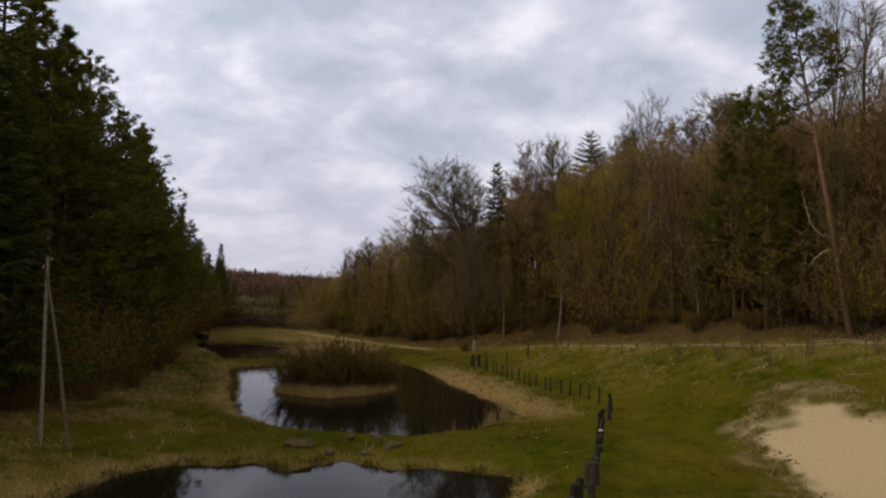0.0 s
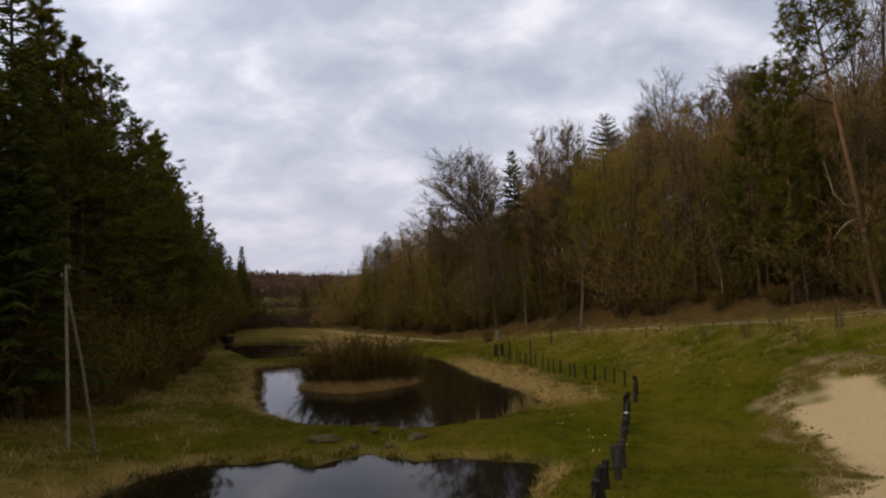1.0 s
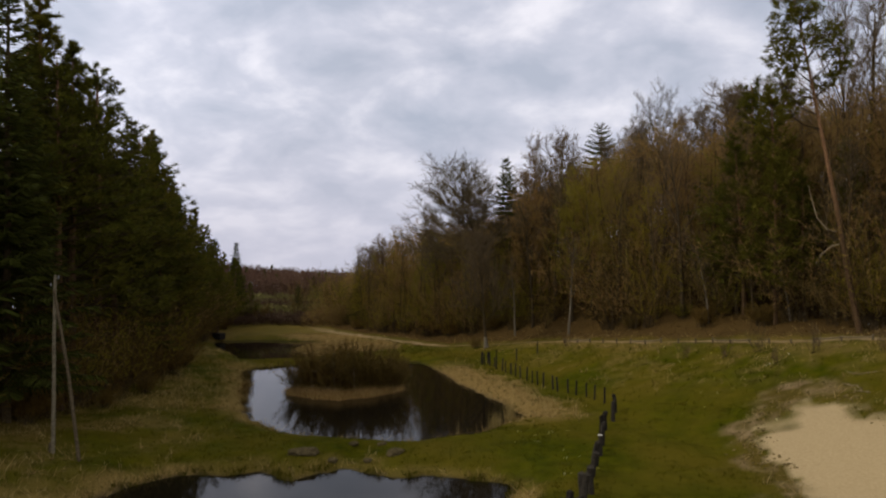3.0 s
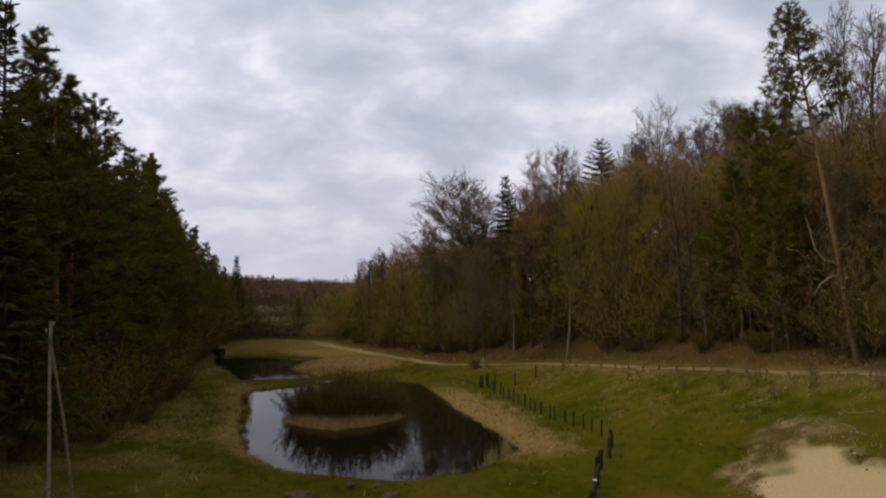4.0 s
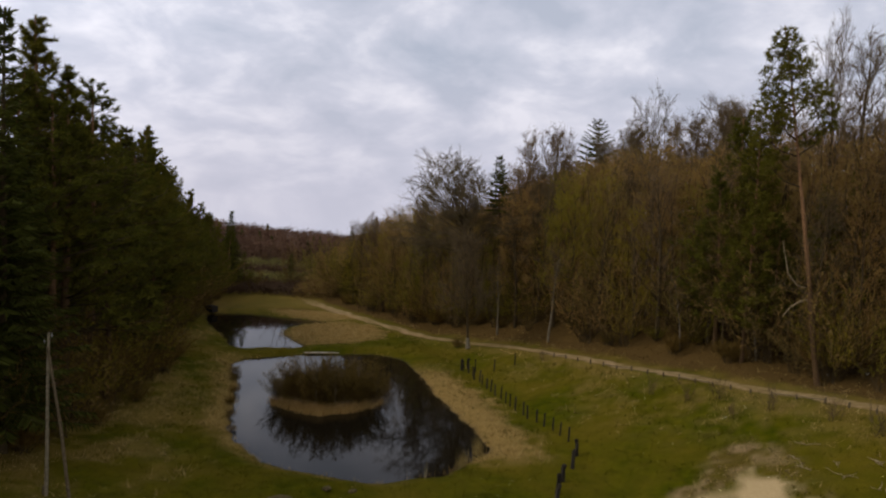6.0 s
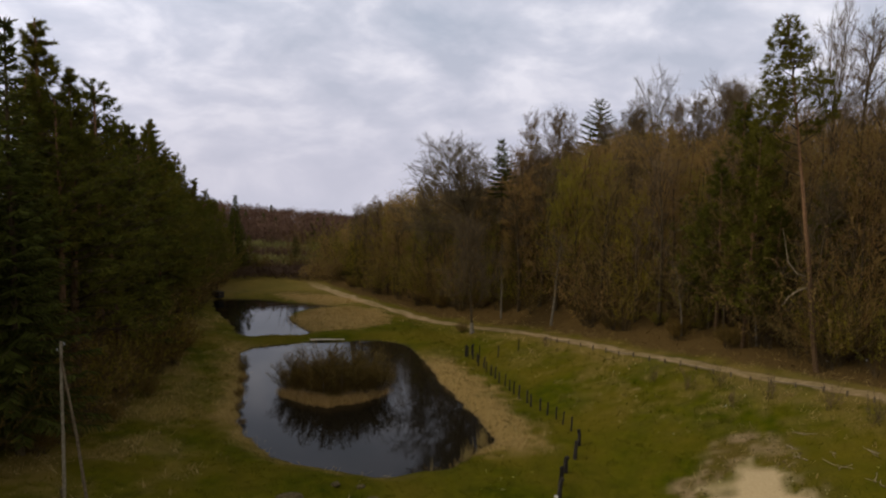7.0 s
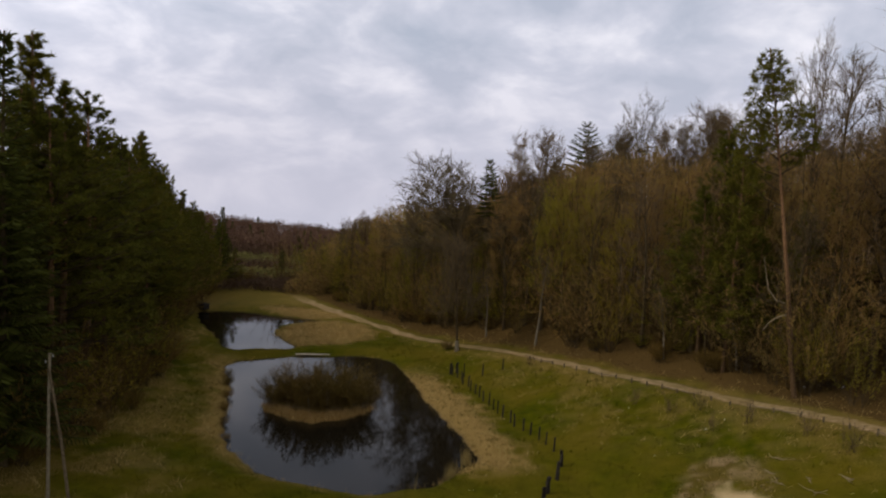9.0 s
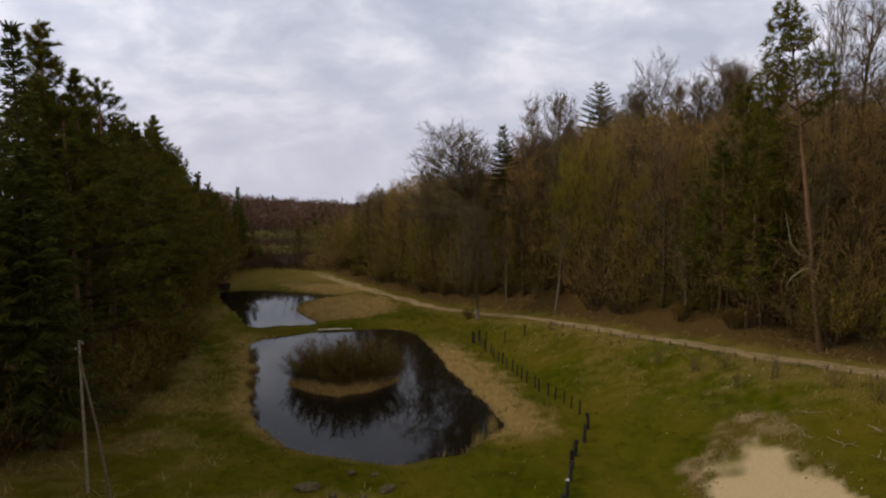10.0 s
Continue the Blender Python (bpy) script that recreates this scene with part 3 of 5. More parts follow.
def pine_tree(seed, tall=24.0, crown=0.5, spread=0.17, whorls=13, lean=0.0, stubs=10, thick=0.012, clump=0.5, pointed=0.5, tufts=2):
    """A Scots pine: bare lower trunk with dead stubs, and flat tiers of needle tufts."""
    random.seed(seed)
    wood, limbs, green = Shape(), Shape(), Shape()
    r0 = tall * thick
    trunk, ways = bough(wood, (0, 0, -0.3), (lean, 0, 1), tall * 0.985, r0, 11, 0, 0.028, 8)
    for i in range(whorls):
        t = crown + (1 - crown) * (i + 0.3) / whorls
        n = 6 if t < 0.96 else 4
        # widest a third of the way up the crown
        c = (t - crown) / (1 - crown)
        full = (0.09 + 1.09 * (1 - c) ** pointed) * (0.72 + 0.28 * math.sin(math.pi * min(1, c * 1.3 + 0.18)))
        for j in range(n):
            if random.random() < 0.12:
                continue
            p, d = along(trunk, ways, min(0.99, t + rnd(-0.026, 0.026) * (1 - crown)))
            length = tall * spread * full * rnd(0.62, 1.08)
            lp, ld = bough(limbs, p, turned((0, 0, 1), 1.5 - 0.75 * c + rnd(-.15, .15), j * 6.28 / n + i * 1.1 + rnd(-.4, .4)), length, r0 * 0.28 * (1.1 - 0.6 * c), 3, -0.09, 0.16, 3)
            for k in range(4):
                q, e = along(lp, ld, 0.25 + 0.75 * (k + rnd(0.2, 1)) / 4)
                sp, sd = bough(limbs if tufts > 1 else Shape(), q, turned(e, rnd(0.2, 0.9), rnd(0, 6.3)), length * rnd(0.18, 0.34), 0.02, 1, -0.1, 0.15, 3)
                for g in (sp[0].lerp(sp[1], 0.45), sp[1]):
                    for _ in range(tufts):
                        needle_clump(green, g + Vector((rnd(-.38, .38), rnd(-.38, .38), rnd(-.1, .18))) * (1.1 - 0.9 * c), sd[-1], clump * (1.1 - 0.5 * c) * rnd(0.7, 1.2))
    for k in range(5):
        needle_clump(green, trunk[-1] - Vector((0, 0, 0.35 * k)), (0, 0, 1), 0.35 + 0.07 * k, 7)
    for i in range(stubs):
        p, d = along(trunk, ways, rnd(0.2, crown + 0.05))
        lp, ld = bough(limbs, p, turned((0, 0, 1), rnd(1.2, 1.8), rnd(0, 6.3)), rnd(0.8, 3.0), 0.03, 3, 0.05, 0.25, 3)
        for k in range(5):
            q, e = along(lp, ld, rnd(0.3, 1))
            limbs.sliver(q, turned(e, rnd(0.3, 1.0), rnd(0, 6.3)) * rnd(0.3, 0.9), 0.035)
    root = thing("pine_tree", Matrix(), "tall Scots pine with bare lower trunk and dark crown", "tree", "conifers of the wood")
    part("trunk", wood, M_PINE_BARK, root)
    two_stuffs("crown", limbs, M_BARK, green, M_NEEDLE, root)
    return root


def spruce_tree(seed, tall=22.0, low=0.10, spread=0.17, whorls=38, power=0.85):
    """A spruce: a narrow cone of drooping sprays."""
    random.seed(seed)
    wood, green = Shape(), Shape()
    trunk, ways = bough(wood, (0, 0, -0.3), (0, 0, 1), tall * 0.99, tall * 0.011, 8, 0, 0.01, 7)
    for i in range(whorls):
        t = low + (1 - low) * (i / whorls) ** 0.92
        c = (t - low) / (1 - low)
        n = 8 if c < 0.7 else 6
        for j in range(n):
            p, _ = along(trunk, ways, min(t + rnd(-.01, .01), 0.985))
            length = max(0.35, tall * spread * (1 - c) ** power * rnd(0.7, 1.15))
            spin = j * 6.28 / n + i * 0.7 + rnd(-.3, .3)
            lp, ld = bough(wood, p, turned((0, 0, 1), 1.75 - 0.75 * c, spin), length, 0.03, 2, -0.08, 0.06, 3)
            steps_out = max(4, int(length * 5.0))
            for k in range(steps_out):
                q, e = along(lp, ld, (k + 0.7) / steps_out)
                wide = (0.55 + 0.25 * length) * (1.1 - 0.6 * k / steps_out)
                side = e.cross(Vector((0, 0, 1))).normalized()
                for sign in (-1, 1):
                    green.blade(q, (side * sign + e * 0.8).normalized() * wide * rnd(0.6, 1.05) * 0.8 + Vector((0, 0, -0.26 * wide)), 0.10)
                green.blade(q, e * 0.45 + Vector((0, 0, rnd(-.45, .15))), 0.10)
    needle_clump(green, trunk[-1] - Vector((0, 0, 0.5)), (0, 0, 1), 0.7, 8)
    root = thing("spruce_tree", Matrix(), "dark green conical spruce at the edge of the wood", "tree", "conifers of the wood")
    part("trunk", wood, M_BARK, root)
    part("crown", green, M_SPRUCE, root)
    return root


def shrub(seed, tall=3.0, stems=22, leaves=None, twigs=10, buds=2, name="shrub", label="dense leafless shrub with opening buds"):
    """A thicket of stems from one root with fine twigs."""
    random.seed(seed)
    wood, fine = Shape(), Shape()
    for i in range(stems):
        d = turned((0, 0, 1), rnd(0.05, 0.75), rnd(0, 6.3))
        lp, ld = bough(wood, (rnd(-.5, .5), rnd(-.5, .5), -0.1), d, tall * rnd(0.6, 1.05), 0.022, 4, -0.05, 0.14, 3)
        for k in range(twigs):
            p, e = along(lp, ld, 0.2 + 0.8 * (k + rnd(0, 1)) / twigs)
            w = turned(e, rnd(0.3, 1.0), rnd(0, 6.3)) * rnd(0.3, 0.9)
            fine.sliver(p, w, 0.04)
            for _ in range(2):
                fine.sliver(p + w * rnd(0.2, 0.8), turned(w, rnd(0.3, 0.9), rnd(0, 6.3)) * rnd(0.2, 0.5), 0.022)
            for _ in range(buds):
                fine.sliver(p + w * rnd(0.2, 1.05), Vector((rnd(-1, 1), rnd(-1, 1), rnd(-1, 1))).normalized() * rnd(0.07, 0.16), 0.075)
    root = thing(name, Matrix(), label, "shrub", "shrubs at the wood's edge")
    two_stuffs("growth", wood, M_BARK, fine, leaves or M_SHRUB, root)
    return root


def set_down(ob, x, y, tall, nominal, turn=None, wide=1.0, sink=0.0, label="", first=False):
    """A copy of a tree at a place, grown to a height (or the tree itself, the first time)."""
    k = tall / nominal
    m = pose(x, y, height(x, y) - sink, rnd(-1.5, 1.5), rnd(-1.5, 1.5), rnd(0, 360) if turn is None else turn) @ Matrix.Diagonal((k * wide, k * wide, k, 1))
    if first:
        ob.matrix_basis = m
        return tagged(ob, label)
    return tagged(copy_thing(ob, m @ Matrix.Diagonal((1 / ob.scale.x, 1 / ob.scale.y, 1 / ob.scale.z, 1))), label)


def crown_top(ob):
    """The height at which a tree's crown ends, but for its last thin shoots."""
    z = np.array([v.co.z for c in ob.children for v in c.data.vertices])
    return float(np.percentile(z, 98.0 if ob.name.startswith("broadleaf") else 99.9))


class Stock:
    """The kinds of a tree: each kind is set down itself first, then as copies."""

    def __init__(self, *kinds):
        self.kinds, self.used = [(ob, crown_top(ob)) for ob, _ in kinds], set()

    def plant(self, k, x, y, tall, **how):
        ob, nominal = self.kinds[k % len(self.kinds)]
        first = ob.name not in self.used
        self.used.add(ob.name)
        return set_down(ob, x, y, tall, nominal, first=first, **how)


def heap(name, label, items):
    """Growth that nobody could count, joined into one mesh: (shrub, matrix) pairs."""
    mats, verts, sizes, loops, slots, base = [], [], [], [], [], 0
    for ob, m in items:
        me = ob.children[0].data
        co = np.empty(3 * len(me.vertices), np.float32)
        me.vertices.foreach_get("co", co)
        m = np.array(m)
        verts.append(co.reshape(-1, 3) @ m[:3, :3].T + m[:3, 3])
        lv, n, k = np.empty(len(me.loops), np.int32), np.empty(len(me.polygons), np.int32), np.empty(len(me.polygons), np.int32)
        me.loops.foreach_get("vertex_index", lv)
        me.polygons.foreach_get("loop_total", n)
        me.polygons.foreach_get("material_index", k)
        for x in me.materials:
            if x not in mats:
                mats.append(x)
        loops.append(lv + base)
        sizes.append(n)
        slots.append(np.array([mats.index(x) for x in me.materials], np.int32)[k])
        base += len(me.vertices)
    verts, sizes, loops = np.concatenate(verts), np.concatenate(sizes), np.concatenate(loops)
    me = bpy.data.meshes.new(name)
    me.vertices.add(len(verts))
    me.vertices.foreach_set("co", verts.ravel())
    me.loops.add(len(loops))
    me.loops.foreach_set("vertex_index", loops)
    me.polygons.add(len(sizes))
    me.polygons.foreach_set("loop_start", np.r_[0, np.cumsum(sizes)[:-1]])
    me.update(calc_edges=True)
    me.polygons.foreach_set("material_index", np.concatenate(slots))
    for x in mats:
        me.materials.append(x)
    return tagged(new(name, me), label, "undergrowth", kind="stuff")


def grown(stock, k, x, y, tall, wide=1.0):
    """A shrub for a heap, at a place and height."""
    ob, nominal = stock.kinds[k]
    f = tall / nominal
    return ob, pose(x, y, height(x, y), 0, 0, rnd(0, 360)) @ Matrix.Diagonal((f * wide, f * wide, f, 1))


pines = Stock((pine_tree(1, 24, 0.28, 0.185, 22, stubs=26, pointed=0.8, clump=0.45, tufts=3), 24), (pine_tree(2, 24, 0.46, 0.19, 15, stubs=26, pointed=0.6, clump=0.45, tufts=3), 24), (pine_tree(3, 24, 0.24, 0.19, 22, stubs=18, pointed=0.85, clump=0.45, tufts=3), 24))
back_pines = Stock((pine_tree(6, 24, 0.16, 0.20, 17, stubs=24, clump=0.85, tufts=1, pointed=0.7), 24), (pine_tree(7, 24, 0.20, 0.21, 16, stubs=26, clump=0.85, tufts=1, pointed=0.62), 24))
spruces = Stock((spruce_tree(4, 22), 22), (spruce_tree(5, 22, 0.14, 0.14, 36), 22), (spruce_tree(8, 22, 0.4, 0.17, 15, 0.5), 22), (spruce_tree(9, 22, 0.66, 0.105, 13, 0.55), 22))
domes = Stock((bare_tree(31, 20, 0.34, 0.4, 38, 16, 11, 0, dome=True, fine_w=0.038, sub_len=(0.14, 0.28), twig_len=(0.35, 0.75)), 20), (bare_tree(32, 20, 0.31, 0.4, 26, 12, 8, 0, dome=True, fine_w=0.032, sub_len=(0.14, 0.28), twig_len=(0.35, 0.75)), 20))
airy = Stock((bare_tree(33, 20, 0.19, 0.42, 20, 9, 7, 0, forked=True, fine_w=0.028, twig_len=(0.4, 0.9)), 20), (bare_tree(34, 20, 0.17, 0.46, 18, 9, 7, 0, fine_w=0.028, twig_len=(0.4, 0.9)), 20))
skyline = Stock((bare_tree(11, 20, 0.25, 0.30, 28, 10, 9, 0, fine_w=0.036, sub_len=(0.16, 0.32), twig_len=(0.35, 0.8)), 20), (bare_tree(12, 20, 0.21, 0.35, 26, 10, 9, 0, fine_w=0.036, sub_len=(0.16, 0.32), twig_len=(0.35, 0.8)), 20), (bare_tree(13, 20, 0.27, 0.28, 30, 11, 9, 0, forked=True, fine_w=0.036, sub_len=(0.16, 0.32), twig_len=(0.35, 0.8)), 20))
bares = Stock((bare_tree(14, 18, 0.26, 0.16, 20, 6, 5, 6, leaves=M_BUD), 18), (bare_tree(15, 18, 0.30, 0.12, 20, 6, 5, 6, leaves=M_BUD), 18), (bare_tree(18, 18, 0.24, 0.2, 18, 6, 6, 3), 18),
              (bare_tree(19, 18, 0.28, 0.14, 20, 6, 5, 6, leaves=M_BUD), 18))
greening = Stock((bare_tree(16, 14, 0.30, 0.10, 17, 6, 4, 8, leaves=M_SPRING), 14), (bare_tree(17, 14, 0.26, 0.12, 16, 6, 4, 8, leaves=M_SPRING), 14))
birches = Stock((bare_tree(20, 12, 0.20, 0.45, 9, 5, 5, 2, pale=True), 12), (bare_tree(24, 12, 0.18, 0.5, 8, 5, 5, 2, pale=True), 12))
shrubs = Stock((shrub(21, 3, 22, None, 14, 4), 3), (shrub(22, 3, 26, None, 14, 4), 3), (shrub(23, 3, 22, M_SPRING, 14, 7, label="dense shrub with fresh green leaves"), 3))
THICKET = "tall dense thicket of young stems with opening buds"
thickets = Stock((shrub(25, 7, 20, M_BUD, 13, 5, label=THICKET), 7), (shrub(26, 7, 20, M_SPRING, 13, 5, label=THICKET), 7), (shrub(27, 7, 20, M_SHRUB, 14, 2, label="dark bare thicket under the pines"), 7))

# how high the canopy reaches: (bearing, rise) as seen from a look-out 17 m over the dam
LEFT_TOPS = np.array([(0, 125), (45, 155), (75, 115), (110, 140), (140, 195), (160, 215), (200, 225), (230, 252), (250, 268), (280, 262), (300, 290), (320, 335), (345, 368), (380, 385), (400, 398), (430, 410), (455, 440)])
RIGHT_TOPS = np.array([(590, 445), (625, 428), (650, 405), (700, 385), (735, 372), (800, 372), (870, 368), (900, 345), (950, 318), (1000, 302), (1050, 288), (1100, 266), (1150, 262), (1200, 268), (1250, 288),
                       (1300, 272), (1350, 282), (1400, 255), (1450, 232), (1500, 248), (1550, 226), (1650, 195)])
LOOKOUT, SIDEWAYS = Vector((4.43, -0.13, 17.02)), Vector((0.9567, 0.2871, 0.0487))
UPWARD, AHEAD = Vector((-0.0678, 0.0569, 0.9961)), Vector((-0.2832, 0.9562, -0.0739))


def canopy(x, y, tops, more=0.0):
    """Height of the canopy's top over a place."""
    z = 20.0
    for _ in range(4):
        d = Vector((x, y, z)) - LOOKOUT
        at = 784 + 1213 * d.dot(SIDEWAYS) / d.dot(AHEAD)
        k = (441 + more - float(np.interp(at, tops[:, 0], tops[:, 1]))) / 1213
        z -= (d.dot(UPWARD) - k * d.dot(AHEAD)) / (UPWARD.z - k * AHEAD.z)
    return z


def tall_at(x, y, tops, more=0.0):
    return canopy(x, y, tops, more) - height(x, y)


def up_to(x, y, top):
    """How tall a tree is that stands at a place and ends at a height."""
    return top - height(x, y)


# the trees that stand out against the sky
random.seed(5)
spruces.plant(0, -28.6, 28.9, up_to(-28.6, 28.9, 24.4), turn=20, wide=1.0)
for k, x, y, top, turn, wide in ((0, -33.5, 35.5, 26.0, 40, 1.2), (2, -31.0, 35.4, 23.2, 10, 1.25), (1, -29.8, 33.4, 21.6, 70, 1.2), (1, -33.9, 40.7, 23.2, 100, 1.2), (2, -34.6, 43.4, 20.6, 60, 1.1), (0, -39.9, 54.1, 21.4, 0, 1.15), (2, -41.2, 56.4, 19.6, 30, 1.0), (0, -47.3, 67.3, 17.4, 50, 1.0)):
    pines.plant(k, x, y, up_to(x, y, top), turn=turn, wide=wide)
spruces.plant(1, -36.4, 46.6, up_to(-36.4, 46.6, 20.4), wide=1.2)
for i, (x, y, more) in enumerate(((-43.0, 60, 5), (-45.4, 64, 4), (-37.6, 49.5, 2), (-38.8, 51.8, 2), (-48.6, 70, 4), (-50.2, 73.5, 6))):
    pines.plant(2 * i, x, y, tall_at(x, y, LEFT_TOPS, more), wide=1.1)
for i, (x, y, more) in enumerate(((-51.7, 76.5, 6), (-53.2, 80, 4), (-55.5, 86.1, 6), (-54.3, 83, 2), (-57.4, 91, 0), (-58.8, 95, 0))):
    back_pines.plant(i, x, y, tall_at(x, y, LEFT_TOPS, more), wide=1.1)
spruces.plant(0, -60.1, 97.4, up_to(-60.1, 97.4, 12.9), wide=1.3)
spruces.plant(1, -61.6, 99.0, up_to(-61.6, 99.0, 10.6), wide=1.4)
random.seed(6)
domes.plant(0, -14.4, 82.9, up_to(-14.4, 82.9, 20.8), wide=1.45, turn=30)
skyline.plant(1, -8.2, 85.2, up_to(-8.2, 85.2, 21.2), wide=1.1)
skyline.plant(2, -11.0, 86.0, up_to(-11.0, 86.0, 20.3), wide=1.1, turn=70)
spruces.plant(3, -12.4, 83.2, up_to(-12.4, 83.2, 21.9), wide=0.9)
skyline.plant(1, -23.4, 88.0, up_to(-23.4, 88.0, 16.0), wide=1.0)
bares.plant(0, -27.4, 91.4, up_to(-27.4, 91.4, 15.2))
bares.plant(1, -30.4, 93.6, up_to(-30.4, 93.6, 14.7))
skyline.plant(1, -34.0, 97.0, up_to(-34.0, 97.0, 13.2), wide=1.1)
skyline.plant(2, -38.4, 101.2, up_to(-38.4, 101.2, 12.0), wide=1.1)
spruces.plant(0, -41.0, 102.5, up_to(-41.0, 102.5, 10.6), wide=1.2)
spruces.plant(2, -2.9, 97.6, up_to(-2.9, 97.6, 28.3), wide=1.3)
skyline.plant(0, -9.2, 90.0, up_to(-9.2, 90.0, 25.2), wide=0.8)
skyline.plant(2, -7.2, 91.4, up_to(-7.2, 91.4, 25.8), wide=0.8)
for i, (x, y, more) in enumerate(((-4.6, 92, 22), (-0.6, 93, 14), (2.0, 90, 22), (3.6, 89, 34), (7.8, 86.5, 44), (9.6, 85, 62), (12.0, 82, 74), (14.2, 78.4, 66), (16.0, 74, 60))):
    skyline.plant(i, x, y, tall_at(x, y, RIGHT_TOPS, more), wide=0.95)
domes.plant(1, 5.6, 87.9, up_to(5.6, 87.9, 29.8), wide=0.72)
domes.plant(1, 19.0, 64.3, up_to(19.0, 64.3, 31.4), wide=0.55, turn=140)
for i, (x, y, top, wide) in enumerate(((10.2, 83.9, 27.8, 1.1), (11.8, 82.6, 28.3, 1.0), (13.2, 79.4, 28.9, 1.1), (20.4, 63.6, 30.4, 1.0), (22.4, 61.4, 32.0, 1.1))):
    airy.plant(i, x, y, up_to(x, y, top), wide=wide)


def wood_left():
    """Pines, with a few spruces, on the shaded side of the valley."""
    random.seed(31)
    taken = [(-28.6, 28.9), (-33.5, 35.5), (-31, 35.4), (-29.8, 33.4), (-33.9, 40.7), (-34.6, 43.4), (-39.9, 54.1), (-41.2, 56.4), (-47.3, 67.3), (-36.4, 46.6), (-43, 60), (-45.4, 64), (-37.6, 49.5), (-48.6, 70), (-50.2, 73.5), (-60.1, 97.4)]
    made = 0
    for row in range(3):
        for v in np.arange(-27, 75, 2.6 if row < 2 else 3.0):
            v = v + rnd(-1.2, 1.2)
            u = float(wood_edge(v)) - 1.5 - row * 3.3 - rnd(0, 2.2)
            x, y = AXIS + u * ACROSS + v * ALONG
            if y < 16 or min((x - a) ** 2 + (y - b) ** 2 for a, b in taken) < 2.2**2:
                continue
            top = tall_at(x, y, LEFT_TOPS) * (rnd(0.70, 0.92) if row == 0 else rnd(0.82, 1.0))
            if top < 5:
                continue
            taken.append((x, y))
            made += 1
            if random.random() < 0.16:
                spruces.plant(made, x, y, top * 0.95, wide=1.1)
            elif row < 1 and v < 30:
                pines.plant(made, x, y, top, wide=1.05)
            else:
                back_pines.plant(made, x, y, top, wide=1.1)
    under = []
    for x, y, tall in ((-28.6, 33.0, 4.0), (-30.3, 39.0, 3.6), (-33.8, 47.0, 4.2)):
        thickets.plant(2, x, y, tall)
    for k in range(85):
        v = rnd(-24, 74)
        u = float(wood_edge(v)) - rnd(0.8, 4.5)
        x, y = AXIS + u * ACROSS + v * ALONG
        if y > 17:
            under.append(grown(thickets, random.choice((2, 2, 2, 0, 1)), x, y, rnd(3.0, 9.0), rnd(0.9, 1.3)))
    for _ in range(50):
        v = rnd(-22, 74)
        u = float(wood_edge(v)) - rnd(0.3, 6)
        x, y = AXIS + u * ACROSS + v * ALONG
        if y > 17:
            if random.random() < 0.22:
                spruces.plant(made, x, y, rnd(2.0, 5.0), wide=1.5)
            else:
                under.append(grown(shrubs, random.choice((0, 1)), x, y, rnd(1.4, 4.0), 1.3))
            made += 1
    heap("undergrowth", "brown tangle of leafless undergrowth below the pines", under)


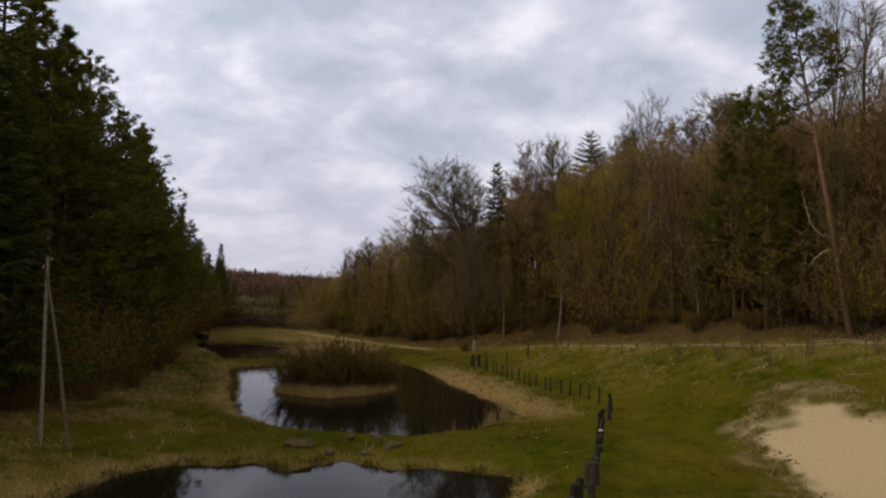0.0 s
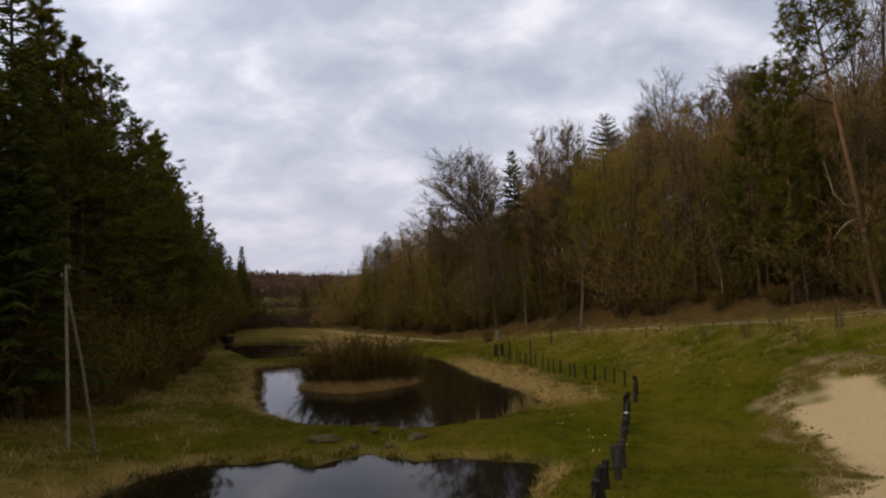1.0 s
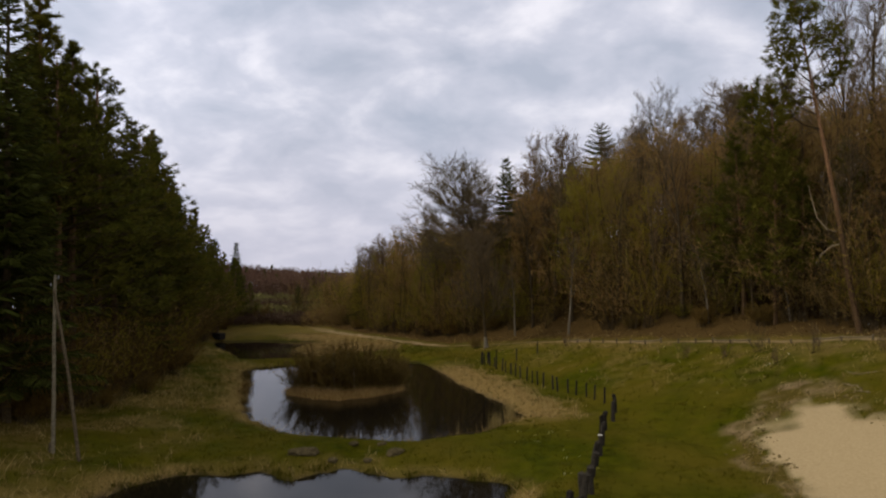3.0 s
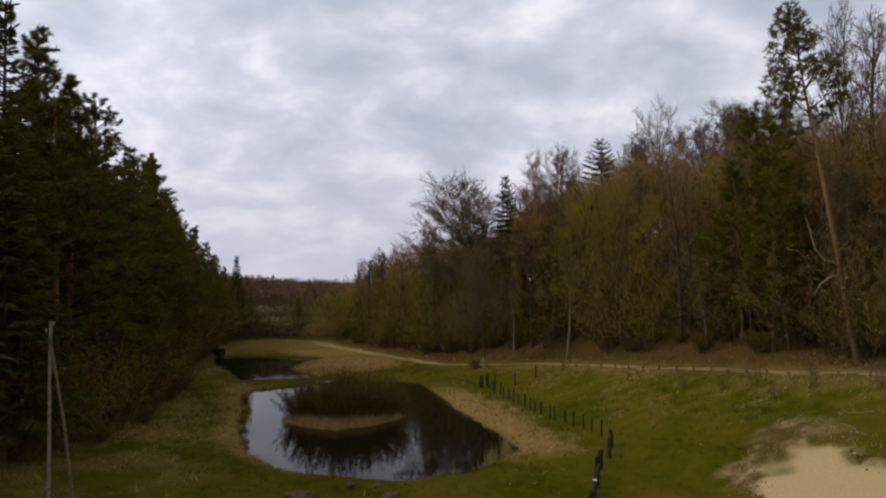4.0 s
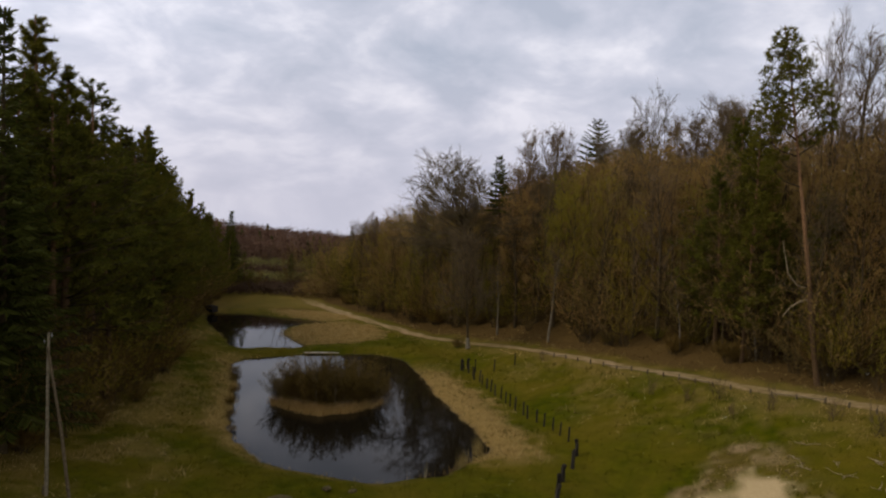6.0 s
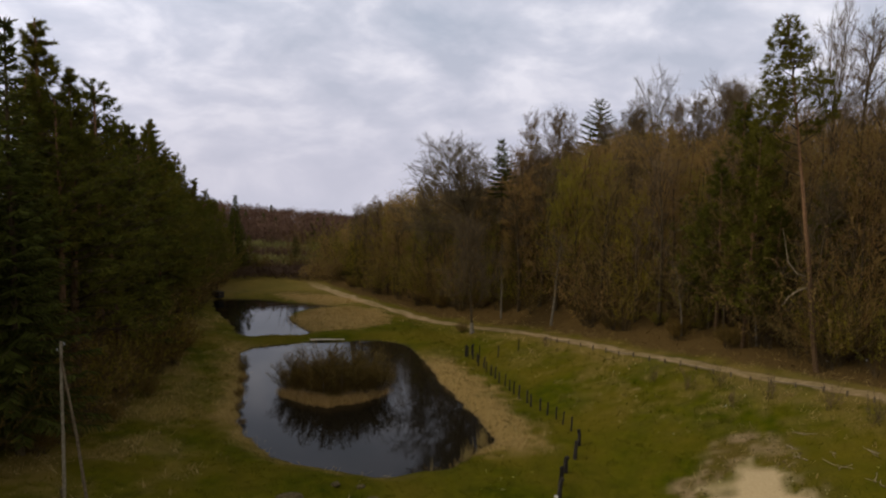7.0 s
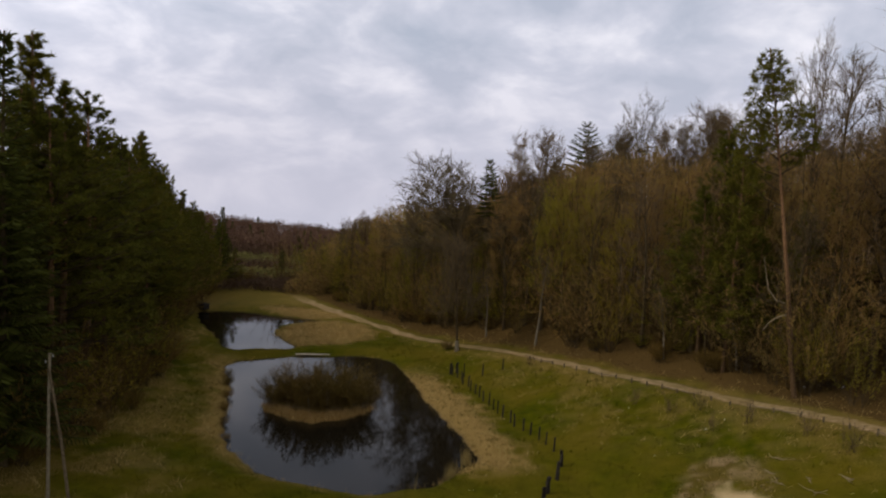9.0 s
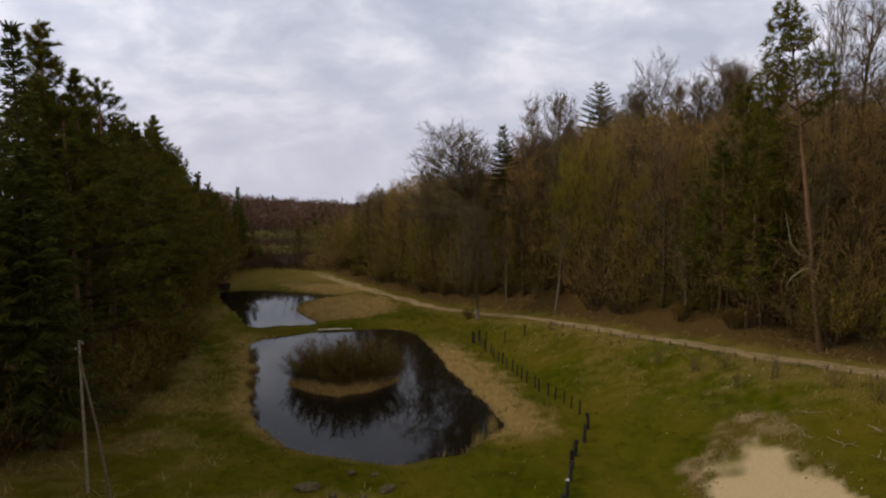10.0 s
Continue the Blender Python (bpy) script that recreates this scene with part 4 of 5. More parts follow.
def wood_right():
    """Bare broadleaf trees on the slope above the road."""
    random.seed(41)
    taken = [(-16.3, 82.9), (-12.4, 83.2), (-9.2, 90), (-2.9, 97.6), (5.6, 87.9), (10.9, 83.6), (13.2, 79.4), (19.1, 64.2), (22.4, 61.4), (15.9, 54.6)]
    made = 0
    line = ROAD[(ROAD[:, 0] > -62) & (ROAD[:, 0] < 37)]
    for _ in range(9000):
        k = random.randrange(len(line) - 1)
        p, d = line[k], line[k + 1] - line[k]
        d = d / np.hypot(*d)
        side = np.array([d[1], -d[0]]) * -1
        deep = rnd(5.0, 8.5) if made < 60 else rnd(7, 25)
        x, y = p + side * deep + d * rnd(-1, 1)
        if min((x - a) ** 2 + (y - b) ** 2 for a, b in taken) < (2.3 if deep < 8 else 2.6) ** 2:
            continue
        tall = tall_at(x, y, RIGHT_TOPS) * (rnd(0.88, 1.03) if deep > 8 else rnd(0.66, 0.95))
        if tall < 4:
            continue
        taken.append((x, y))
        made += 1
        pick = random.random()
        if pick < (0.30 if deep < 9 else 0.10) or (x < -18 and pick < 0.6):
            greening.plant(made, x, y, min(tall, rnd(10, 17)))
        else:
            bares.plant(random.randrange(4), x, y, tall, wide=rnd(0.9, 1.2))
        if made >= 155:
            break
    for k in range(105):
        j = random.randrange(len(line) - 1)
        d = line[j + 1] - line[j]
        side = np.array([-d[1], d[0]]) / np.hypot(*d)
        x, y = line[j] + side * (rnd(4.0, 6.0) if k % 2 else rnd(5, 12))
        thickets.plant(random.choice((0, 0, 1)), x, y, rnd(3.5, 10.5), wide=rnd(0.9, 1.3))
    for k in range(46):
        j = random.randrange(len(line) - 1)
        d = line[j + 1] - line[j]
        side = np.array([-d[1], d[0]]) / np.hypot(*d)
        x, y = line[j] + side * rnd(3.6, 8.0)
        shrubs.plant(random.choice((0, 1, 1, 0, 2)), x, y, rnd(0.7, 2.2), wide=1.5)
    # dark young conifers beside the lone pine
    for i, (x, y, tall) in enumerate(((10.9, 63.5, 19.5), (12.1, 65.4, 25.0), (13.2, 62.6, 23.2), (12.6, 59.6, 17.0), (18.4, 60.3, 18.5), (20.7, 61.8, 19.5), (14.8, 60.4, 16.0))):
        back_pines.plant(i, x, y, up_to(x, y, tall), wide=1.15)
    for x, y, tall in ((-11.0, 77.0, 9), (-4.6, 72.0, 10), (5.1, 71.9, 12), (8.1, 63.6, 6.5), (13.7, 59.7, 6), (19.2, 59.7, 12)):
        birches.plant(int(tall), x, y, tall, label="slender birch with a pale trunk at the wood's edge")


wood_left()
wood_right()


def edge_pine():
    """The lone tall pine above the road, with two pale dead limbs."""
    random.seed(77)
    wood, limbs, green = Shape(), Shape(), Shape()
    trunk, ways = bough(wood, (0, 0, -0.3), (-0.02, 0, 1), 29.4, 0.235, 12, 0, 0.03, 8)
    # boughs: height below the top, reach to the side and in depth, size of the tuft head
    heads = ((0.6, -0.1, 0.0, 0.9), (1.5, 0.5, 0.3, 1.0), (1.9, -0.8, -0.3, 1.0), (3.0, 1.2, 0.2, 1.15), (3.4, -1.3, 0.4, 1.2), (3.6, 0.0, -1.2, 1.1), (5.2, 2.2, 0.3, 1.25), (5.4, -1.0, 1.1, 1.2),
             (5.8, 0.9, -1.4, 1.25), (6.2, -2.3, -0.2, 1.4), (6.9, 2.5, -0.6, 1.1), (7.4, -1.7, -0.9, 1.1), (8.3, -2.9, 0.3, 1.15), (8.9, 1.3, 0.9, 0.8), (9.9, -2.0, 0.4, 0.9), (8.2, 2.8, 0.4, 0.8), (4.6, -1.9, 0.2, 0.8), (10.8, -2.8, 0.2, 0.8))
    for down, side, deep, size in heads:
        tip = Vector((trunk[-1].x + 0.78 * side + 0.012 * down, trunk[-1].y + deep, 28.8 - down))
        root_at = along(trunk, ways, max(0.3, min(0.99, (28.2 - down - 0.35 * abs(side)) / 29.4)))[0]
        mid = root_at.lerp(tip, 0.55) - Vector((0, 0, 0.15 * abs(side)))
        limbs.tube([root_at, mid, tip], [0.09, 0.06, 0.02], 4, False)
        for _ in range(int(62 * size)):
            out = Vector((rnd(-1, 1), rnd(-1, 1), rnd(-1, 1)))
            if out.length > 1:
                out.normalize()
            q = tip + Vector((out.x * size * 1.0, out.y * size * 1.0, out.z * size * 0.66))
            if random.random() < 0.3:
                limbs.tube([mid.lerp(tip, 0.6), q], [0.025, 0.01], 3, False)
            needle_clump(green, q, out, rnd(0.34, 0.52), 10, 0.19)
    for _ in range(7):
        lp, ld = bough(limbs, along(trunk, ways, rnd(0.5, 0.72))[0], turned((0, 0, 1), rnd(1.1, 1.7), rnd(0, 6.3)), rnd(0.6, 2.2), 0.035, 3, 0.05, 0.25, 3)
    root = thing("pine_tree", Matrix(), "lone tall pine with orange upper trunk and dead limbs", "tree", "conifers of the wood")
    part("trunk", wood, M_PINE_BARK, root)
    two_stuffs("crown", limbs, M_BARK, green, M_NEEDLE, root)
    for points, thick in ((((-0.15, 0, 8.0), (-0.8, -0.2, 8.3), (-1.35, -0.3, 9.3), (-1.5, -0.3, 12.0)), 0.075), (((-0.12, 0, 7.0), (-0.8, -0.2, 6.9), (-1.5, -0.3, 6.5), (-2.1, -0.3, 5.8)), 0.07)):
        s = Shape()
        s.tube(points, [thick, thick * 0.8, thick * 0.6, 0.02], 5)
        part("dead_limb", s, M_DEADWOOD, root, "pale dead limb without bark")
    root.matrix_basis = pose(17.0, 54.4, height(17.0, 54.4), 0, -9.3, 0) @ Matrix.Scale(0.885, 4)


edge_pine()


def wood_behind():
    """The depth of the wood on the slope, behind the trees of its edge."""
    random.seed(45)
    wood, fine = Shape(), Shape()
    line = ROAD[(ROAD[:, 0] > -60) & (ROAD[:, 0] < 46)]
    for _ in range(720):
        j = random.randrange(len(line) - 1)
        d = line[j + 1] - line[j]
        side = np.array([-d[1], d[0]]) / np.hypot(*d)
        x, y = line[j] + side * rnd(9, 38) + d * rnd(0, 1)
        z = height(x, y)
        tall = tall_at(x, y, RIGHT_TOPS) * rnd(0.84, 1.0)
        if tall < 4:
            continue
        wood.tube([(x, y, z - 0.2), (x + rnd(-.5, .5), y, z + tall * 0.5), (x + rnd(-.5, .5), y, z + tall * 0.9)], [0.15, 0.10, 0.03], 4, False)
        r = rnd(1.8, 3.0)
        heads = [(rnd(-0.6, 0.6) * r, rnd(-0.6, 0.6) * r, rnd(0.35, 0.88) * tall, rnd(0.45, 0.8) * r) for _ in range(7)] + [(0, 0, tall * 0.9, 0.55 * r)]
        for hx, hy, hz, hr in heads:
            for _ in range(64):
                d = Vector((rnd(-1, 1), rnd(-1, 1), rnd(-1, 1)))
                d.normalize()
                out = hr * rnd(0.3, 1.0) ** 0.5
                fine.sliver((x + hx + out * d.x, y + hy + out * d.y, min(z + hz + 1.25 * out * d.z, z + tall)), (d + Vector((rnd(-.7, .7), rnd(-.7, .7), rnd(-.3, .9)))) * 0.36, 0.068)
    tagged(new("hillside_trunks", mesh_of("hillside_trunks", wood.v, wood.f, M_BARK)), "crowded dark trunks deep in the wood", "wood", kind="stuff")
    tagged(new("hillside_twigs", mesh_of("hillside_twigs", fine.v, fine.f, M_BUD)), "brown haze of twigs and buds deep in the wood", "wood", kind="stuff")


wood_behind()


def far_woods():
    """The wooded hill that closes the valley: too many trees to count."""
    random.seed(51)
    bare, dark = Shape(), Shape()
    for _ in range(1500):
        v, u = rnd(84, 116), rnd(-46, 50)
        x, y = AXIS + u * ACROSS + v * ALONG
        if v < 88 + 0.1 * abs(u):
            continue
        z, tall = height(x, y), rnd(3.6, 4.9)
        conifer = random.random() < 0.05
        bare.tube([(x, y, z - 0.2), (x + rnd(-.2, .2), y, z + tall * 0.7)], [0.11, 0.05], 4, False)
        for _ in range(95):
            if conifer:
                h = rnd(0.12, 1)
                r = 1.4 * (1.05 - h)
                a = rnd(0, 6.28)
                dark.blade((x + r * 0.4 * math.cos(a), y + r * 0.4 * math.sin(a), z + h * tall), (r * math.cos(a), r * math.sin(a), -0.3), 0.4)
            else:
                d = Vector((rnd(-1, 1), rnd(-1, 1), rnd(-1, 1))).normalized() * rnd(0.4, 1.0)
                bare.sliver((x + 1.7 * d.x, y + 1.7 * d.y, z + tall * (0.56 + 0.40 * d.z)), (d + Vector((rnd(-.5, .5), rnd(-.5, .5), rnd(0, .6)))) * 0.45, 0.17)
    tagged(new("far_broadleaf_wood", mesh_of("far_broadleaf_wood", bare.v, bare.f, M_FARTWIG)), "brown leafless wood on the far hill", "wood", kind="stuff")
    tagged(new("far_conifer_wood", mesh_of("far_conifer_wood", dark.v, dark.f, M_SPRUCE)), "dark conifers scattered on the far hill", "wood", kind="stuff")


far_woods()


def brush(name, label, mat, rows):
    """Rounded thickets in rows across the valley, too dense to count: (along, from, to, height, depth)."""
    fine = Shape()
    for v0, u0, u1, tall, deep in rows:
        for u in np.arange(u0, u1, 1.1):
            x, y = AXIS + (u + rnd(-.5, .5)) * ACROSS + (v0 + rnd(-deep, deep)) * ALONG
            z, top, wide = height(x, y), tall * rnd(0.75, 1.1), rnd(1.3, 2.0)
            for _ in range(210):
                d = Vector((rnd(-1, 1), rnd(-1, 1), rnd(0, 1))).normalized() * rnd(0.55, 1.0)
                fine.sliver((x + wide * d.x, y + wide * d.y, z + top * d.z), (d + Vector((rnd(-.6, .6), rnd(-.6, .6), rnd(-.2, .6)))) * 0.34, 0.15)
    tagged(new(name, mesh_of(name, fine.v, fine.f, mat)), label, "undergrowth", kind="stuff")


def hedges():
    """Brush and olive hedges in rows across the far end of the valley."""
    random.seed(57)
    brush("brushwood", "dark brown leafless brush across the valley's far end", M_FARTWIG, ((69.5, -10, 3, 1.7, 0.8), (73.0, -14, 7, 1.8, 1.0), (81.5, -16, 9, 2.0, 1.0), (89, -20, 14, 2.8, 1.5)))
    brush("hedges", "olive hedges across the valley's far end", M_HEDGE, ((77.0, -9, 6, 2.3, 0.8), (85.5, -14, 5, 2.4, 0.8)))
    brush("brushwood", "rust-brown thicket where the road enters the wood", M_BUD, ((68.5, 2, 9, 3.2, 1.2), (71, 4, 12, 4.2, 1.2)))


hedges()


# ---- things on the meadow ----
def down(x, y, rx=0, ry=0, rz=0, lift=0.0):
    return pose(x, y, height(x, y) + lift, rx, ry, rz)


def trees_by_the_water():
    """The willow beside the road, the thicket on the island and its birches."""
    willow = bare_tree(61, 13, 0.30, 0.22, 26, 9, 8, 1)
    willow.matrix_basis = down(-13.0, 71.3, 0, -7, 20)
    tagged(willow, "leaning bare willow with a pale foot beside the road")
    s = Shape().tube([(0, 0, -0.2), (0.02, 0, 0.5), (0.05, 0, 1.1)], [0.30, 0.22, 0.19], 8)
    part("pale_foot", s, M_PALE, willow, "pale peeled bark at the foot")
    saplings = Stock((shrub(64, 3, 12, M_TWIG, 9, 0), 3))
    island_willow = Stock((shrub(63, 4.2, 46, M_SHRUB, 34, 1), 4.2))
    random.seed(62)
    for x, y, tall in ((-22.8, 49.2, 2.8), (-20.4, 49.5, 4.4), (-18.6, 49.6, 4.2), (-16.9, 50.6, 3.6), (-21.6, 49.6, 3.9), (-17.8, 50.9, 4.6), (-16.1, 51.6, 2.8), (-19.6, 50.4, 4.0)):
        island_willow.plant(0, x, y, tall, wide=1.15, label="grey leafless willow thicket on the island")
    for x, y, tall in ((-19.4, 48.4, 3.4), (-17.8, 48.5, 2.0)):
        birches.plant(1, x, y, tall, wide=0.8, label="thin young birch with a pale stem on the island")
    for x, y, tall in ((-29.1, 36.1, 1.6), (-31.0, 42.0, 1.9), (-28.2, 29.6, 2.4), (-28.8, 31.6, 2.8), (-37.6, 55.0, 1.8), (-22.4, 41.4, 0.6), (-24.2, 43.8, 0.7), (-25.9, 46.7, 0.9), (-27.6, 49.6, 0.9), (-29.6, 52.8, 1.0), (-31.2, 55.4, 0.9), (-14.2, 71.9, 1.4)):
        shrubs.plant(1, x, y, tall, wide=1.2, label="low dark shrub at the water's edge")
    for x, y, tall in ((8.2, 52.0, 2.0), (10.2, 51.7, 2.2), (10.8, 48.7, 1.5), (13.1, 48.9, 2.2), (16.2, 46.6, 2.2), (18.0, 44.2, 2.4), (5.7, 54.1, 1.8), (-4.0, 64.4, 1.6)):
        saplings.plant(0, x, y, tall, wide=0.75, label="thin planted sapling in rough grass")


trees_by_the_water()


def power_pole():
    """A timber pole with a raking prop and two insulators near the top."""
    x, y = -23.3, 26.7
    root = thing("utility_pole", down(x, y), "grey timber utility pole propped by a leaning brace", "pole")
    part("pole", Shape().tube([(0, 0, -0.5), (0.02, 0, 2.5), (0.0, 0, 5.4), (0.03, 0, 8.2)], [0.088, 0.082, 0.075, 0.066], 10), M_POLE, root)
    foot = Vector((1.85, -0.3, height(x + 1.85, y - 0.3) - height(x, y)))
    part("brace", Shape().tube([foot + Vector((0, 0, -0.4)), foot.lerp(Vector((0.1, -0.05, 7.5)), 0.5) + Vector((0.05, 0, 0)), (0.08, -0.1, 7.5)], [0.08, 0.072, 0.058], 10), M_POLE_DARK, root, "dark timber brace")
    part("anchor", Shape().tube([(-0.16, 0.05, -0.3), (-0.17, 0.05, 0.45)], [0.12, 0.09], 7), M_POLE_DARK, root, "dark stub strapped to the pole foot")
    for z, side in ((7.95, 1), (7.6, -1)):
        hook = part("hook", Shape().tube([(0.08 * side, 0, z), (0.20 * side, 0, z), (0.22 * side, 0, z + 0.1)], [0.015, 0.015, 0.015], 5), M_DARKWOOD, root)
        part("insulator", Shape().tube([(0.22 * side, 0, z + 0.07), (0.22 * side, 0, z + 0.12), (0.22 * side, 0, z + 0.2), (0.22 * side, 0, z + 0.24)], [0.03, 0.042, 0.03, 0.012], 8), M_CERAMIC, hook, "white porcelain insulator")


power_pole()


def fence_posts(root, places, lean, low, high, meshes):
    out = []
    for k, (x, y) in enumerate(places):
        ob = new("post", meshes[k % len(meshes)])
        ob.parent = root
        tall = rnd(low, high)
        ob.matrix_basis = down(x + rnd(-.14, .14), y + rnd(-.14, .14), rnd(-lean, lean), rnd(-lean, lean), rnd(0, 360)) @ Matrix.Diagonal((rnd(0.85, 1.2), rnd(0.85, 1.2), tall, 1))
        out.append((ob, tall))
    return out


def fences():
    """Old split posts along the ponds: a thick row, then a thin one."""
    random.seed(71)
    thick = []
    for k in range(4):
        s = Shape().tube([(0, 0, -0.3), (0.01, 0, 0.3), (rnd(-.03, .03), rnd(-.03, .03), 0.7), (rnd(-.05, .05), rnd(-.05, .05), 0.97), (0, 0, 1.0)], [0.14, 0.13, 0.118, 0.13, 0.07], 8)
        thick.append(mesh_of("post", s.v, s.f, M_FENCE))
    root = thing("fence", Matrix(), "row of dark rotten timber fence posts with sagging rails", "fence")
    row = curve([(0.2, 16.5), (0.45, 21), (0.65, 25.5), (0.75, 29.5), (0.65, 35), (0.8, 40.5), (1.1, 46.2)], 3, False)
    place = [tuple(np.array([np.interp(d, np.linspace(0, 29.0, len(row)), row[:, i]) for i in (0, 1)])) for d in np.arange(0, 29.1, 1.62)]
    posts = fence_posts(root, place, 9, 0.85, 1.25, thick)
    for k, ((a, ta), (b, tb)) in enumerate(zip(posts, posts[1:])):
        if k % 4 != 3:
            p, q = a.matrix_basis.translation, b.matrix_basis.translation
            h1, h2 = (0.8, 0.35) if k % 2 else (0.45, 0.85)
            s = Shape().tube([p + Vector((0, 0, h1 * ta)), p.lerp(q, 0.5) + Vector((rnd(-.06, .06), 0, 0.55 * ta)), q + Vector((0, 0, h2 * tb))], [0.032, 0.036, 0.03], 6)
            part("rail", s, M_FENCE, root)
    cap = Shape().block(0, 0, 0, 0.2, 0.2, 0.06, 0.02, 0.01)
    for k in (3, 12):
        ob, tall = posts[k]
        c = part("cap", cap, M_FENCE_TOP if k == 12 else M_DARKWOOD, root, "pale sawn post top" if k == 12 else "dark cap on a post")
        c.matrix_basis = Matrix.Translation(ob.matrix_basis @ Vector((0, 0, 1.02)))
    thin = []
    for k in range(3):
        s = Shape().tube([(0, 0, -0.3), (0.01, 0, 0.5), (rnd(-.03, .03), rnd(-.03, .03), 0.98), (0, 0, 1.0)], [0.062, 0.06, 0.055, 0.03], 7)
        thin.append(mesh_of("post", s.v, s.f, M_FENCE))
    far = thing("fence", Matrix(), "row of thin dark upright stakes beside the reeds", "fence")
    row = [(1.0 + (-11.4 - 1.0) * t - 0.5 * math.sin(3.1 * t), 46.4 + (64.0 - 46.4) * t) for t in np.linspace(0.05, 1, 20)]
    fence_posts(far, row, 3, 0.9, 1.1, thin)
    fence_posts(far, [(-11.8, 64.3), (-11.3, 64.9)], 3, 1.0, 1.15, thick)
    fence_posts(far, [(-10.3, 63.6)], 2, 1.3, 1.4, thin)
    for x, y in ((-8.4, 63.4), (-6.6, 64.2)):
        stake = thing("stake", down(x, y), "single dark stake standing in the grass", "stake", "loose stakes")
        ob = new("shaft", thin[0])
        ob.parent = stake
        ob.matrix_basis = Matrix.Diagonal((1, 1, 1.15, 1))


fences()


def road_edge():
    """Short posts and log rails on the meadow side of the road."""
    random.seed(81)
    line = ROAD[(ROAD[:, 0] > -4) & (ROAD[:, 0] < 24)]
    gaps = np.r_[0, np.cumsum(np.hypot(*np.diff(line, axis=0).T))]
    root = thing("road_barrier", Matrix(), "low weathered posts with log rails edging the dirt road", "barrier")
    s = Shape().tube([(0, 0, -0.25), (0, 0, 0.32), (0, 0, 0.37)], [0.07, 0.065, 0.04], 7)
    me = mesh_of("post", s.v, s.f, M_POLE_DARK)
    last = None
    for k, d in enumerate(np.arange(0.5, gaps[-1], 1.55)):
        x, y = (np.interp(d, gaps, line[:, i]) for i in (0, 1))
        x2, y2 = (np.interp(d + 0.5, gaps, line[:, i]) for i in (0, 1))
        side = np.array([y2 - y, x - x2]) / math.hypot(y2 - y, x2 - x)
        x, y = np.array([x, y]) + side * 1.45
        ob = new("post", me)
        ob.parent = root
        ob.matrix_basis = down(x, y, rnd(-6, 6), rnd(-6, 6), rnd(0, 360)) @ Matrix.Diagonal((1, 1, rnd(0.8, 1.25), 1))
        p = Vector((x, y, height(x, y)))
        if last is not None and k % 5 in (1, 2):
            part("rail", Shape().tube([last + Vector((0, 0, 0.24)), last.lerp(p, 0.5) + Vector((0, 0, 0.21)), p + Vector((0, 0, 0.24))], [0.05, 0.052, 0.045], 6), M_RAIL, root)
        last = p


road_edge()


def stone(seed, size):
    bm = bmesh.new()
    bmesh.ops.create_icosphere(bm, subdivisions=3, radius=1)
    off = Vector((seed * 7.3, seed * 1.7, seed * 3.1))
    for v in bm.verts:
        n = noise.noise(v.co * 1.3 + off) * 0.32 + noise.noise(v.co * 3.5 + off) * 0.12
        v.co = Vector((v.co.x * size[0], v.co.y * size[1], v.co.z * size[2])) * (1 + n)
    me = bpy.data.meshes.new("rock")
    bm.to_mesh(me)
    bm.free()
    me.materials.append(M_STONE)
    return me


